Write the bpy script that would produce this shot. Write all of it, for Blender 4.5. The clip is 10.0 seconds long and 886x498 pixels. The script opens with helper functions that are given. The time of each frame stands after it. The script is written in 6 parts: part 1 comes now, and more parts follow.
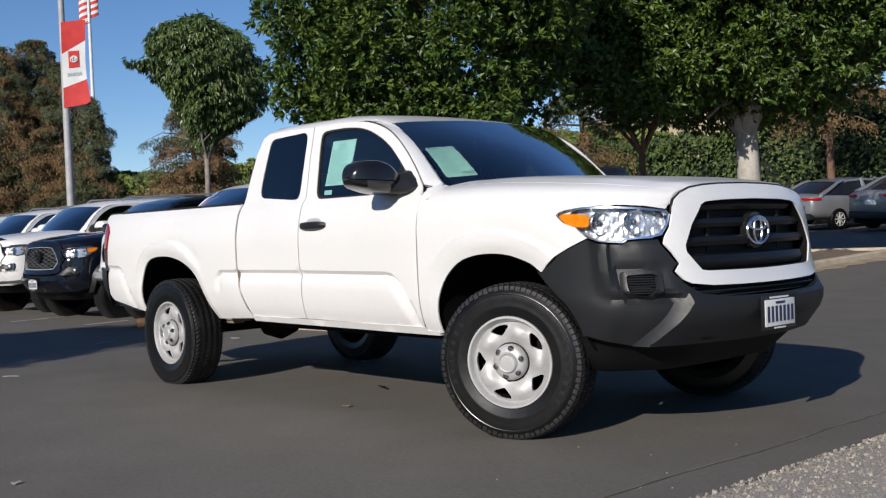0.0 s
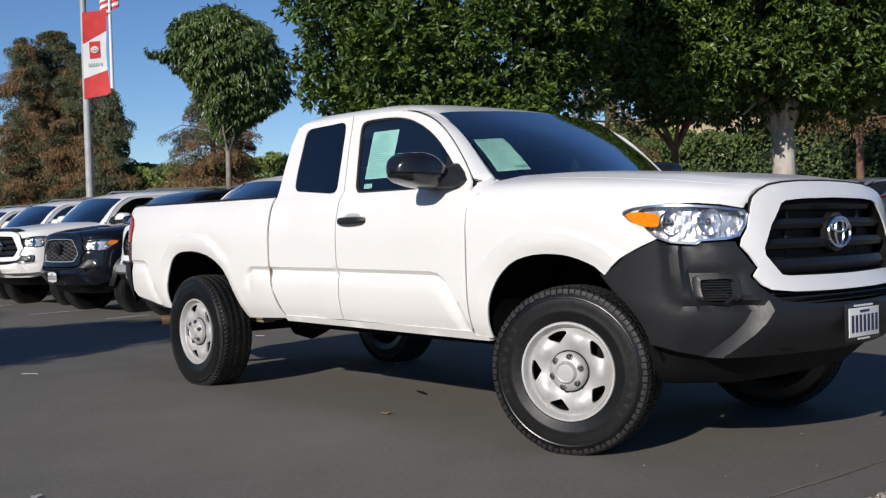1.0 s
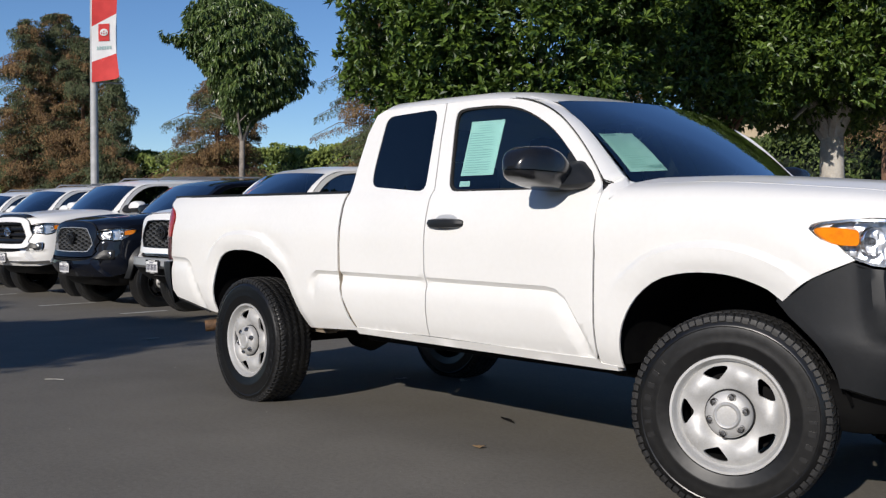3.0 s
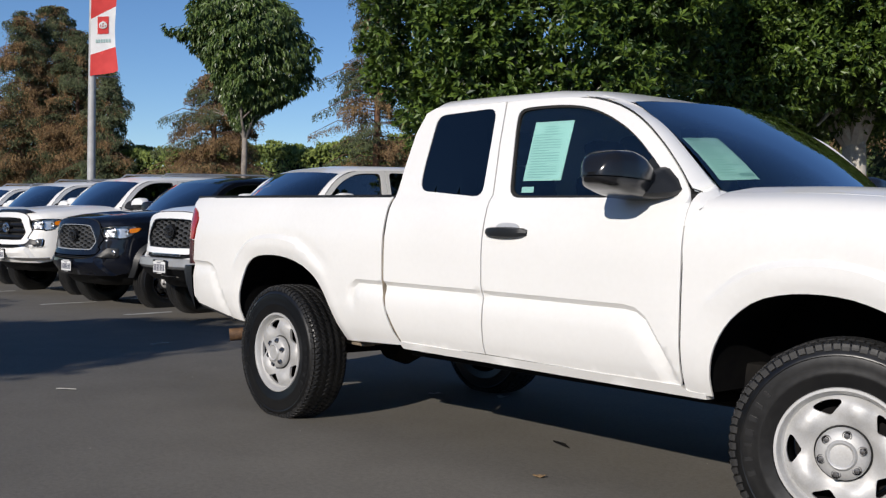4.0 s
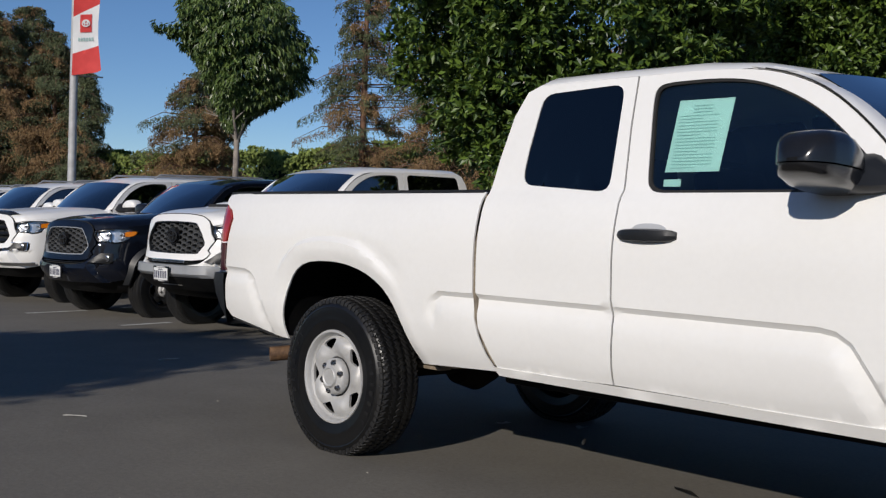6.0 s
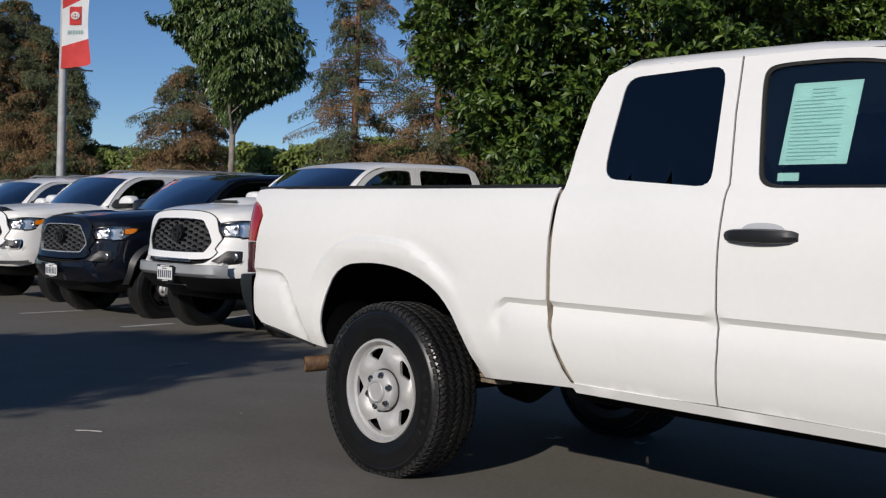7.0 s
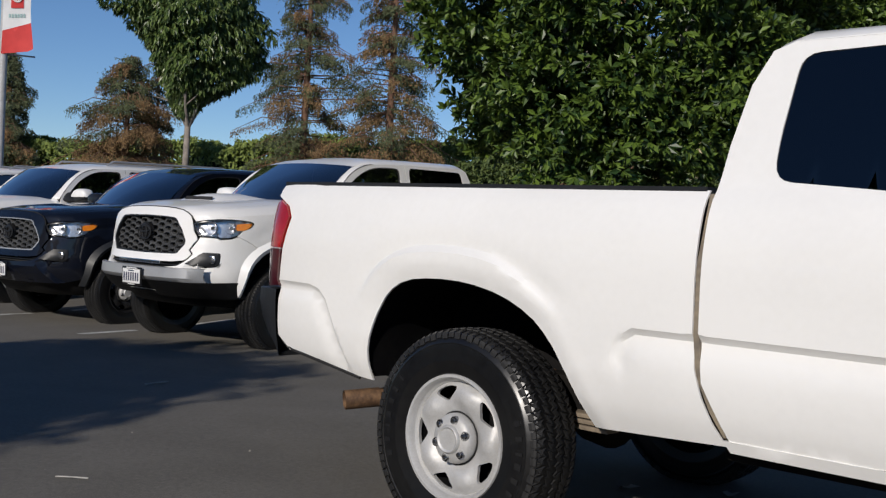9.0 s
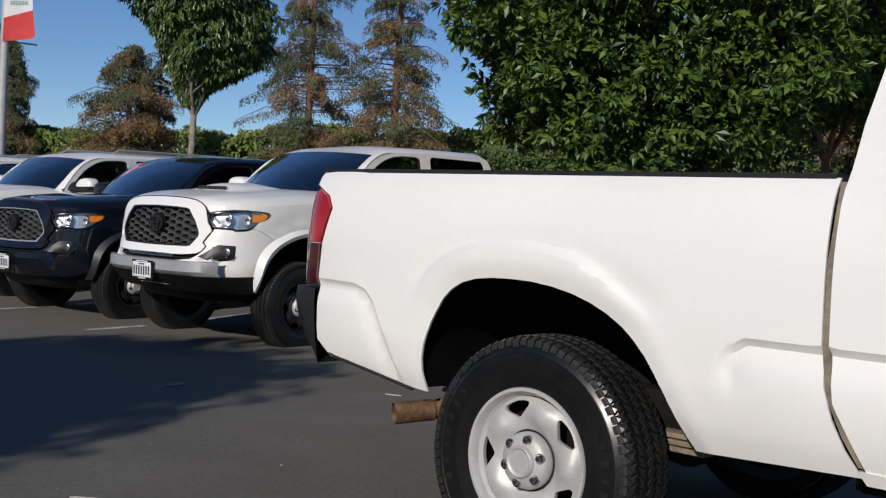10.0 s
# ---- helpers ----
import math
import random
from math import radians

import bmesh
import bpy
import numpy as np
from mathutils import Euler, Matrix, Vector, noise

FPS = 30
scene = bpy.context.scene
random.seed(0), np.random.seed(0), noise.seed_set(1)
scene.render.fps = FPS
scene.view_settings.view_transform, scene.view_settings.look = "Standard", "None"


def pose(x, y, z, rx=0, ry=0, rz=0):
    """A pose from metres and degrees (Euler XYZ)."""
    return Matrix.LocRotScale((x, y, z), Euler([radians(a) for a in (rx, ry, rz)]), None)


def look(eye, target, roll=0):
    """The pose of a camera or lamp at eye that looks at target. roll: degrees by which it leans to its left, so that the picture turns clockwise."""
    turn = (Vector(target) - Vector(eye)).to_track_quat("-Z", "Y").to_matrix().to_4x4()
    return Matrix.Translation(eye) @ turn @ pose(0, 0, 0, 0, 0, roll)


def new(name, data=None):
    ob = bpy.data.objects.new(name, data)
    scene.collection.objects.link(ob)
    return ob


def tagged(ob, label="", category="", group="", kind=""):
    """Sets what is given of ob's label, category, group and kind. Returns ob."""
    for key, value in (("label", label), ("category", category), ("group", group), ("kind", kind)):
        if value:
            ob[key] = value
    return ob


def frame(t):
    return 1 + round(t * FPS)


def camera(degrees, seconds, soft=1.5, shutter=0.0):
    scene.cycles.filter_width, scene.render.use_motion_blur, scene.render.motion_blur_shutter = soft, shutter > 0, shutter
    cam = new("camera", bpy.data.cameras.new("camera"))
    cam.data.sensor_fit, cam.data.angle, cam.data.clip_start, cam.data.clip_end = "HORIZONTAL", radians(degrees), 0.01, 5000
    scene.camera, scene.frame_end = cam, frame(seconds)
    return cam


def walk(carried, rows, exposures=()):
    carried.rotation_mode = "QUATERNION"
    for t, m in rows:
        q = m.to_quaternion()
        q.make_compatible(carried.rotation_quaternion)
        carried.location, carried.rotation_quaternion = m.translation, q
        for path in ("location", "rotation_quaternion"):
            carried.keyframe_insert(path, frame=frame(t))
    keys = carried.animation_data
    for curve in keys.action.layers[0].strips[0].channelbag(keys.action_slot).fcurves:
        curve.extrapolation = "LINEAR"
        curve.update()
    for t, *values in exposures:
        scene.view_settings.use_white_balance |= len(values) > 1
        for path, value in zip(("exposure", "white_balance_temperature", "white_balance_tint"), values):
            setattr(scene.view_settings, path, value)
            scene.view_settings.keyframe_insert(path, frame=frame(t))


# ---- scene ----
cam = camera(45.0, 10.0, soft=1.3)
PATH = [
    (0, (3.557, -4.504, 0.989), (2.079, -3.157, 0.958), -2.0),
    (0.5, (3.379, -4.459, 0.986), (1.889, -3.126, 0.949), -1.2),
    (1, (3.169, -4.377, 1.002), (1.671, -3.052, 0.964), -1.3),
    (1.5, (2.948, -4.327, 1.007), (1.452, -3.0, 0.974), -0.3),
    (2, (2.685, -4.33, 1.029), (1.199, -2.992, 0.98), -0.2),
    (2.5, (2.473, -4.298, 1.031), (0.982, -2.966, 0.985), 0.0),
    (4, (1.718, -4.204, 1.076), (0.238, -2.86, 1.033), 1.5),
    (4.5, (1.503, -4.178, 1.063), (0.024, -2.832, 1.027), 1.1),
    (5, (1.242, -4.1, 1.047), (-0.235, -2.751, 1.012), 1.4),
    (5.5, (0.967, -4.044, 1.028), (-0.493, -2.677, 1.002), 1.9),
    (7, (0.131, -3.877, 1.027), (-1.3, -2.48, 0.998), 2.2),
    (7.5, (-0.129, -3.868, 1.036), (-1.537, -2.449, 1.008), 2.4),
    (8, (-0.383, -3.788, 1.029), (-1.775, -2.352, 1.009), 2.3),
    (8.5, (-0.62, -3.687, 1.029), (-1.995, -2.235, 1.009), 2.9),
    (9, (-0.871, -3.621, 1.036), (-2.22, -2.145, 1.013), 3.3),
    (9.5, (-1.105, -3.533, 1.024), (-2.448, -2.051, 0.993), 3.2),
    (10, (-1.33, -3.429, 1.033), (-2.68, -1.953, 0.993), 3.4),
]
walk(cam, [(t, look(eye, target, roll)) for t, eye, target, roll in PATH], [(0.0, 0.03), (2.5, 0.0), (4.5, -0.01), (5.0, -0.21), (5.5, -0.27), (7.5, -0.27), (10.0, -0.25)])
# ==== body
from mathutils.geometry import delaunay_2d_cdt

# ---------------------------------------------------------------- world, sun, sky
SUN_FROM = Vector((0.75, -2.1, 1.0)).normalized()
world = bpy.data.worlds.new("sky")
scene.world = world
world.use_nodes = True
wn = world.node_tree
wn.nodes.clear()
sky = wn.nodes.new("ShaderNodeTexSky")
sky.sky_type = "NISHITA"
sky.sun_disc = False
sky.sun_elevation = math.asin(SUN_FROM.z)
sky.sun_rotation = math.atan2(SUN_FROM.x, SUN_FROM.y)
sky.air_density, sky.dust_density, sky.ozone_density = 1.0, 0.0, 3.5
sky.altitude = 1800.0
sky_bg = wn.nodes.new("ShaderNodeBackground")
sky_bg.inputs["Strength"].default_value = 0.068
sky_out = wn.nodes.new("ShaderNodeOutputWorld")
sky_hue = wn.nodes.new("ShaderNodeHueSaturation")
sky_hue.inputs["Hue"].default_value, sky_hue.inputs["Saturation"].default_value, sky_hue.inputs["Value"].default_value = 0.506, 1.12, 1.50
wn.links.new(sky.outputs[0], sky_hue.inputs["Color"])
wn.links.new(sky_hue.outputs[0], sky_bg.inputs[0])
wn.links.new(sky_bg.outputs[0], sky_out.inputs[0])
sun_data = bpy.data.lights.new("sun", "SUN")
sun_data.energy, sun_data.angle, sun_data.color = 4.52, radians(0.55), (1.0, 0.928, 0.848)
sun = new("sun", sun_data)
sun.matrix_world = look(SUN_FROM * 50, (0, 0, 0))


# ---------------------------------------------------------------- materials
def nodes_of(name):
    m = bpy.data.materials.new(name)
    m.use_nodes = True
    t = m.node_tree
    return m, t, t.nodes["Principled BSDF"]


def surface(name, c1, c2=None, scale=8.0, fine=60.0, rough=0.6, rough2=None, metal=0.0, bump=0.0, bump_scale=120.0,
            coat=0.0, island=0.0, obj=0.0, detail=4.0, lo=0.35, hi=0.65, specular=0.5, sub=0.0, flake=0.0):
    """A two-scale noise material: c1 and c2 mixed by broad and fine noise, roughness varied, fine relief."""
    m, t, p = nodes_of(name)
    c2 = c2 or tuple(v * 0.85 for v in c1)
    co = t.nodes.new("ShaderNodeTexCoord")
    n1 = t.nodes.new("ShaderNodeTexNoise")
    n1.inputs["Scale"].default_value, n1.inputs["Detail"].default_value = scale, detail
    n2 = t.nodes.new("ShaderNodeTexNoise")
    n2.inputs["Scale"].default_value, n2.inputs["Detail"].default_value = fine, 3.0
    for n in (n1, n2):
        t.links.new(co.outputs["Object"], n.inputs["Vector"])
    add = t.nodes.new("ShaderNodeMath")
    add.operation = "MULTIPLY_ADD"
    add.inputs[1].default_value = 0.35
    t.links.new(n2.outputs["Fac"], add.inputs[0])
    t.links.new(n1.outputs["Fac"], add.inputs[2])
    ramp = t.nodes.new("ShaderNodeMapRange")
    ramp.inputs["From Min"].default_value, ramp.inputs["From Max"].default_value = lo + 0.17, hi + 0.17
    t.links.new(add.outputs[0], ramp.inputs["Value"])
    mix = t.nodes.new("ShaderNodeMix")
    mix.data_type = "RGBA"
    mix.inputs["A"].default_value, mix.inputs["B"].default_value = (*c1, 1), (*c2, 1)
    t.links.new(ramp.outputs[0], mix.inputs["Factor"])
    colour = mix.outputs["Result"]
    for on, node, socket in ((island, "ShaderNodeNewGeometry", "Random Per Island"), (obj, "ShaderNodeObjectInfo", "Random")):
        if on:
            g = t.nodes.new(node)
            r = t.nodes.new("ShaderNodeMapRange")
            r.inputs["To Min"].default_value, r.inputs["To Max"].default_value = 1 - on, 1 + on
            t.links.new(g.outputs[socket], r.inputs["Value"])
            h = t.nodes.new("ShaderNodeHueSaturation")
            t.links.new(colour, h.inputs["Color"])
            t.links.new(r.outputs[0], h.inputs["Value"])
            colour = h.outputs["Color"]
    t.links.new(colour, p.inputs["Base Color"])
    p.inputs["Metallic"].default_value = metal
    p.inputs["Specular IOR Level"].default_value = specular
    rr = t.nodes.new("ShaderNodeMapRange")
    rr.inputs["To Min"].default_value, rr.inputs["To Max"].default_value = rough, rough if rough2 is None else rough2
    t.links.new(n2.outputs["Fac"], rr.inputs["Value"])
    t.links.new(rr.outputs[0], p.inputs["Roughness"])
    if coat:
        p.inputs["Coat Weight"].default_value, p.inputs["Coat Roughness"].default_value = coat, 0.03
    if sub:
        p.inputs["Transmission Weight"].default_value = 0.0
        p.inputs["Subsurface Weight"].default_value = sub
        p.inputs["Subsurface Radius"].default_value = (0.02, 0.03, 0.01)
    if bump:
        n3 = t.nodes.new("ShaderNodeTexNoise")
        n3.inputs["Scale"].default_value, n3.inputs["Detail"].default_value = bump_scale, 3.0
        t.links.new(co.outputs["Object"], n3.inputs["Vector"])
        b = t.nodes.new("ShaderNodeBump")
        b.inputs["Strength"].default_value, b.inputs["Distance"].default_value = bump, 0.01
        t.links.new(n3.outputs["Fac"], b.inputs["Height"])
        t.links.new(b.outputs[0], p.inputs["Normal"])
    return m


def glass(name, tint, gloss=1.7, rough=0.0):
    """A thin pane: tinted see-through with a clear mirror gloss."""
    m, t, p = nodes_of(name)
    t.nodes.remove(p)
    see = t.nodes.new("ShaderNodeBsdfTransparent")
    see.inputs["Color"].default_value = (*tint, 1)
    shine = t.nodes.new("ShaderNodeBsdfGlossy")
    shine.inputs["Roughness"].default_value = rough
    fr = t.nodes.new("ShaderNodeFresnel")
    fr.inputs["IOR"].default_value = 1.5
    k = t.nodes.new("ShaderNodeMath")
    k.operation, k.use_clamp = "MULTIPLY", True
    k.inputs[1].default_value = gloss
    mix = t.nodes.new("ShaderNodeMixShader")
    t.links.new(fr.outputs[0], k.inputs[0])
    t.links.new(k.outputs[0], mix.inputs[0])
    t.links.new(see.outputs[0], mix.inputs[1])
    t.links.new(shine.outputs[0], mix.inputs[2])
    t.links.new(mix.outputs[0], t.nodes["Material Output"].inputs["Surface"])
    return m


def leaf_material(name, dark, light, brown=None, brown_share=0.0, rough=0.45):
    """Leaves: each island its own green, some turned brown, with light passing through."""
    m, t, p = nodes_of(name)
    g = t.nodes.new("ShaderNodeNewGeometry")
    ramp = t.nodes.new("ShaderNodeValToRGB")
    ramp.color_ramp.elements[0].color, ramp.color_ramp.elements[1].color = (*dark, 1), (*light, 1)
    if brown:
        e = ramp.color_ramp.elements.new(max(0.02, 1 - brown_share - 0.02))
        e.color = (*light, 1)
        ramp.color_ramp.elements[-1].color = (*brown, 1)
        e = ramp.color_ramp.elements.new(min(0.98, 1 - brown_share + 0.02))
        e.color = tuple(v * 0.7 for v in brown) + (1,)
    t.links.new(g.outputs["Random Per Island"], ramp.inputs["Fac"])
    t.links.new(ramp.outputs["Color"], p.inputs["Base Color"])
    p.inputs["Roughness"].default_value = rough
    tr = t.nodes.new("ShaderNodeBsdfTranslucent")
    t.links.new(ramp.outputs["Color"], tr.inputs["Color"])
    mix = t.nodes.new("ShaderNodeMixShader")
    mix.inputs[0].default_value = 0.12
    out = t.nodes["Material Output"]
    t.links.new(p.outputs[0], mix.inputs[1])
    t.links.new(tr.outputs[0], mix.inputs[2])
    t.links.new(mix.outputs[0], out.inputs["Surface"])
    return m


M_WHITE = surface("white_paint", (0.79, 0.785, 0.765), (0.75, 0.745, 0.725), 1.5, 40, rough=0.38, rough2=0.44, coat=0.6)
M_BLUEBLACK = surface("dark_blue_paint", (0.0025, 0.0040, 0.0095), (0.0018, 0.0028, 0.0065), 2, 60, rough=0.6, coat=0.8, specular=0.1)
M_RECESS_GREY = surface("shaded_recess_grey", (0.55, 0.56, 0.57), (0.49, 0.50, 0.51), 2, 300, rough=0.4, metal=0.25, coat=0.7)
M_SEDAN = surface("silver_sedan_paint", (0.27, 0.275, 0.285), (0.23, 0.235, 0.24), 2, 300, rough=0.35, metal=0.4, coat=0.7)
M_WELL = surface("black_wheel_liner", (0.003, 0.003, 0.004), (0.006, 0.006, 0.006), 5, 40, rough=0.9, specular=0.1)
M_PLASTIC = surface("charcoal_plastic", (0.013, 0.0145, 0.0165), (0.018, 0.019, 0.021), 3, 90, rough=0.36, rough2=0.5, specular=0.35, bump=0.05, bump_scale=900)
M_GLOSSBLACK = surface("gloss_black_plastic", (0.010, 0.010, 0.011), (0.014, 0.014, 0.015), 3, 60, rough=0.18, rough2=0.3)
M_DARK = surface("dark_underbody", (0.006, 0.006, 0.007), (0.012, 0.011, 0.010), 5, 40, rough=0.9, specular=0.1)
M_RUBBER = surface("tyre_rubber", (0.008, 0.008, 0.0085), (0.016, 0.0155, 0.015), 6, 60, rough=0.5, rough2=0.7, bump=0.08, bump_scale=300)
M_SIDEWALL = surface("tyre_sidewall_rubber", (0.004, 0.004, 0.0045), (0.008, 0.008, 0.008), 6, 50, rough=0.27, rough2=0.38, specular=0.55)
M_RAISED = surface("raised_tyre_lettering", (0.009, 0.009, 0.010), (0.015, 0.015, 0.015), 9, 60, rough=0.35)
M_RIM = surface("silver_steel_wheel_paint", (0.52, 0.52, 0.515), (0.41, 0.405, 0.395), 7, 160, rough=0.46, rough2=0.6, metal=0.3)
M_CHROME = surface("chrome", (0.75, 0.76, 0.78), (0.68, 0.69, 0.71), 5, 80, rough=0.16, rough2=0.26, metal=1.0)
M_LUG = surface("lug_nut_metal", (0.35, 0.35, 0.36), (0.28, 0.28, 0.29), 20, 80, rough=0.25, metal=1.0)
M_RUST = surface("rusty_exhaust_metal", (0.20, 0.115, 0.058), (0.09, 0.05, 0.028), 25, 90, rough=0.7, metal=0.3, bump=0.2, bump_scale=80)
M_AMBER = surface("amber_lens", (0.85, 0.26, 0.01), (0.75, 0.20, 0.01), 30, 90, rough=0.12, coat=1.0)
M_RED = surface("red_lens", (0.44, 0.005, 0.004), (0.30, 0.003, 0.003), 9, 60, rough=0.14, coat=0.5, specular=0.3)
M_DARKRED = surface("dark_red_lens", (0.05, 0.006, 0.008), (0.08, 0.008, 0.010), 30, 90, rough=0.1, coat=1.0)
M_GLASS = glass("door_glass", (0.40, 0.62, 0.62), 2.5)
M_PRIVACY = glass("privacy_glass", (0.012, 0.015, 0.022), 1.9)
M_SHIELD = glass("windscreen_glass", (0.42, 0.66, 0.62), 5.2)
M_LENS = glass("clear_lamp_lens", (0.95, 0.97, 1.0), 1.2)
M_DARKSHIELD = glass("dark_windscreen", (0.08, 0.11, 0.15), 5.6)
M_SEAT = surface("grey_seat_fabric", (0.022, 0.023, 0.026), (0.015, 0.016, 0.018), 30, 300, rough=0.9, bump=0.2, bump_scale=500)
M_TRIMGREY = surface("grey_cabin_plastic", (0.016, 0.017, 0.019), (0.012, 0.012, 0.014), 12, 200, rough=0.6)
M_PAPER = surface("pale_green_paper", (0.66, 0.80, 0.765), (0.62, 0.76, 0.725), 4, 40, rough=0.7)
M_WHITEPAPER = surface("white_plate_paint", (0.75, 0.75, 0.74), (0.68, 0.68, 0.67), 14, 90, rough=0.4)
M_INK = surface("faint_print", (0.32, 0.46, 0.43), (0.40, 0.54, 0.51), 30, 90, rough=0.6)
M_INKBLUE = surface("navy_plate_print", (0.02, 0.025, 0.07), (0.03, 0.035, 0.08), 30, 90, rough=0.5)
M_AIRDAM = surface("black_air_dam_plastic", (0.0042, 0.0042, 0.0048), (0.007, 0.007, 0.007), 5, 120, rough=0.55, rough2=0.75, specular=0.2, bump=0.15, bump_scale=500)
M_GRILLE = surface("black_grille_plastic", (0.006, 0.006, 0.007), (0.010, 0.010, 0.011), 5, 90, rough=0.4, specular=0.3)
M_MESH = surface("satin_grey_grille_mesh", (0.085, 0.087, 0.090), (0.055, 0.057, 0.060), 5, 90, rough=0.3, specular=0.6)
M_MIRROR_CAP = surface("satin_black_plastic", (0.009, 0.0095, 0.011), (0.013, 0.0135, 0.015), 6, 140, rough=0.15, rough2=0.22, specular=0.5)
M_GREYBAR = surface("grey_painted_bar", (0.36, 0.37, 0.385), (0.28, 0.29, 0.30), 3, 90, rough=0.4, metal=0.2, coat=0.3)
# black of real seals, and of the shade painted into gaps and hollows
M_GAP = surface("black_seal_and_gap_shade", (0.008, 0.008, 0.008), (0.012, 0.012, 0.012), 10, 90, rough=0.8)
M_REFLECTOR = surface("lamp_reflector", (0.74, 0.75, 0.78), (0.60, 0.61, 0.64), 40, 160, rough=0.24, rough2=0.4, metal=0.85)
M_SPRING = surface("dusty_spring_steel", (0.26, 0.21, 0.15), (0.14, 0.11, 0.08), 14, 80, rough=0.8)
M_SEAL = surface("weathered_grey_seal", (0.27, 0.225, 0.16), (0.12, 0.10, 0.08), 9, 60, rough=0.85)


# ---------------------------------------------------------------- mesh helpers
def finish(name, bm, material, angle=38, smooth=True):
    me = bpy.data.meshes.new(name)
    bmesh.ops.recalc_face_normals(bm, faces=bm.faces)
    bm.to_mesh(me)
    bm.free()
    if smooth:
        me.shade_smooth()
        me.set_sharp_from_angle(angle=radians(angle))
    me.materials.append(material)
    return me


def part(name, bm, material, parent, label="", angle=38, smooth=True):
    ob = new(name, finish(name, bm, material, angle, smooth))
    ob.parent = parent
    return tagged(ob, label)


def thing(name, label, category, group="", at=None):
    ob = new(name)
    ob.empty_display_size = 0.2
    if at is not None:
        ob.matrix_world = at
    return tagged(ob, label, category, group)


def solid(name, bm, material, label, category="", kind="", group="", angle=38, smooth=True):
    return tagged(new(name, finish(name, bm, material, angle, smooth)), label, category, group, kind)


def box(bm, x0, x1, y0, y1, z0, z1, bevel=0.0, m=None, segments=2):
    r = bmesh.ops.create_cube(bm, size=1.0)
    vs = r["verts"]
    for v in vs:
        v.co = Vector(((x0 + x1) / 2 + v.co.x * (x1 - x0), (y0 + y1) / 2 + v.co.y * (y1 - y0), (z0 + z1) / 2 + v.co.z * (z1 - z0)))
    if m is not None:
        bmesh.ops.transform(bm, matrix=m, verts=vs)
    if bevel:
        es = list({e for v in vs for e in v.link_edges})
        bmesh.ops.bevel(bm, geom=es, offset=bevel, segments=segments, affect="EDGES", profile=0.6)
    return bm


def ring(centre, axis, radius, n, start=0.0):
    q = Vector(axis).normalized().to_track_quat("Z", "Y").to_matrix()
    return [Vector(centre) + q @ Vector((radius * math.cos(start + 2 * math.pi * i / n), radius * math.sin(start + 2 * math.pi * i / n), 0)) for i in range(n)]


def loft(bm, loops, closed=True, caps=True):
    rows = [[bm.verts.new(p) for p in lp] for lp in loops]
    n = len(rows[0])
    for a, b in zip(rows, rows[1:]):
        for i in range(n if closed else n - 1):
            j = (i + 1) % n
            bm.faces.new((a[i], a[j], b[j], b[i]))
    if caps and closed:
        for r in (rows[0], rows[-1]):
            try:
                bm.faces.new(r)
            except ValueError:
                pass
    return rows


def tube(bm, points, radii, n=10, caps=True):
    pts = [Vector(p) for p in points]
    if isinstance(radii, (int, float)):
        radii = [radii] * len(pts)
    loops = []
    for i, p in enumerate(pts):
        a = (pts[min(i + 1, len(pts) - 1)] - pts[max(i - 1, 0)])
        loops.append(ring(p, a, radii[i], n))
    for i in range(1, len(loops)):
        best = min(range(n), key=lambda k: (loops[i][k] - loops[i - 1][0] - (pts[i] - pts[i - 1])).length)
        loops[i] = loops[i][best:] + loops[i][:best]
    loft(bm, loops, True, caps)
    return bm


def lathe(bm, profile, n=48, m=None):
    """profile: (radius, along) pairs; turned round the local y axis."""
    rows = []
    for r, a in profile:
        rows.append([bm.verts.new((m or Matrix()) @ Vector((r * math.cos(2 * math.pi * i / n), a, r * math.sin(2 * math.pi * i / n)))) for i in range(n)] if r > 1e-6 else [bm.verts.new((m or Matrix()) @ Vector((0, a, 0)))])
    for a, b in zip(rows, rows[1:]):
        for i in range(n):
            j = (i + 1) % n
            if len(a) == 1 and len(b) == 1:
                continue
            if len(a) == 1:
                bm.faces.new((a[0], b[j], b[i]))
            elif len(b) == 1:
                bm.faces.new((a[i], a[j], b[0]))
            else:
                bm.faces.new((a[i], a[j], b[j], b[i]))
    return bm


def soften(line, times=2):
    """An open line with its corners cut."""
    for _ in range(times):
        out = [line[0]]
        for a, b in zip(line, line[1:]):
            out += [tuple(p * .75 + q * .25 for p, q in zip(a, b)), tuple(p * .25 + q * .75 for p, q in zip(a, b))]
        line = out + [line[-1]]
    return line


def interp(table, x):
    if x <= table[0][0]:
        return table[0][1]
    for (a, va), (b, vb) in zip(table, table[1:]):
        if x <= b:
            return va + (vb - va) * (x - a) / (b - a)
    return table[-1][1]


def smoothstep(a, b, x):
    t = min(1.0, max(0.0, (x - a) / (b - a)))
    return t * t * (3 - 2 * t)


def chaikin(pts, times=2):
    for _ in range(times):
        out = []
        for a, b in zip(pts, pts[1:] + pts[:1]):
            out += [(a[0] * 0.75 + b[0] * 0.25, a[1] * 0.75 + b[1] * 0.25), (a[0] * 0.25 + b[0] * 0.75, a[1] * 0.25 + b[1] * 0.75)]
        pts = out
    return pts


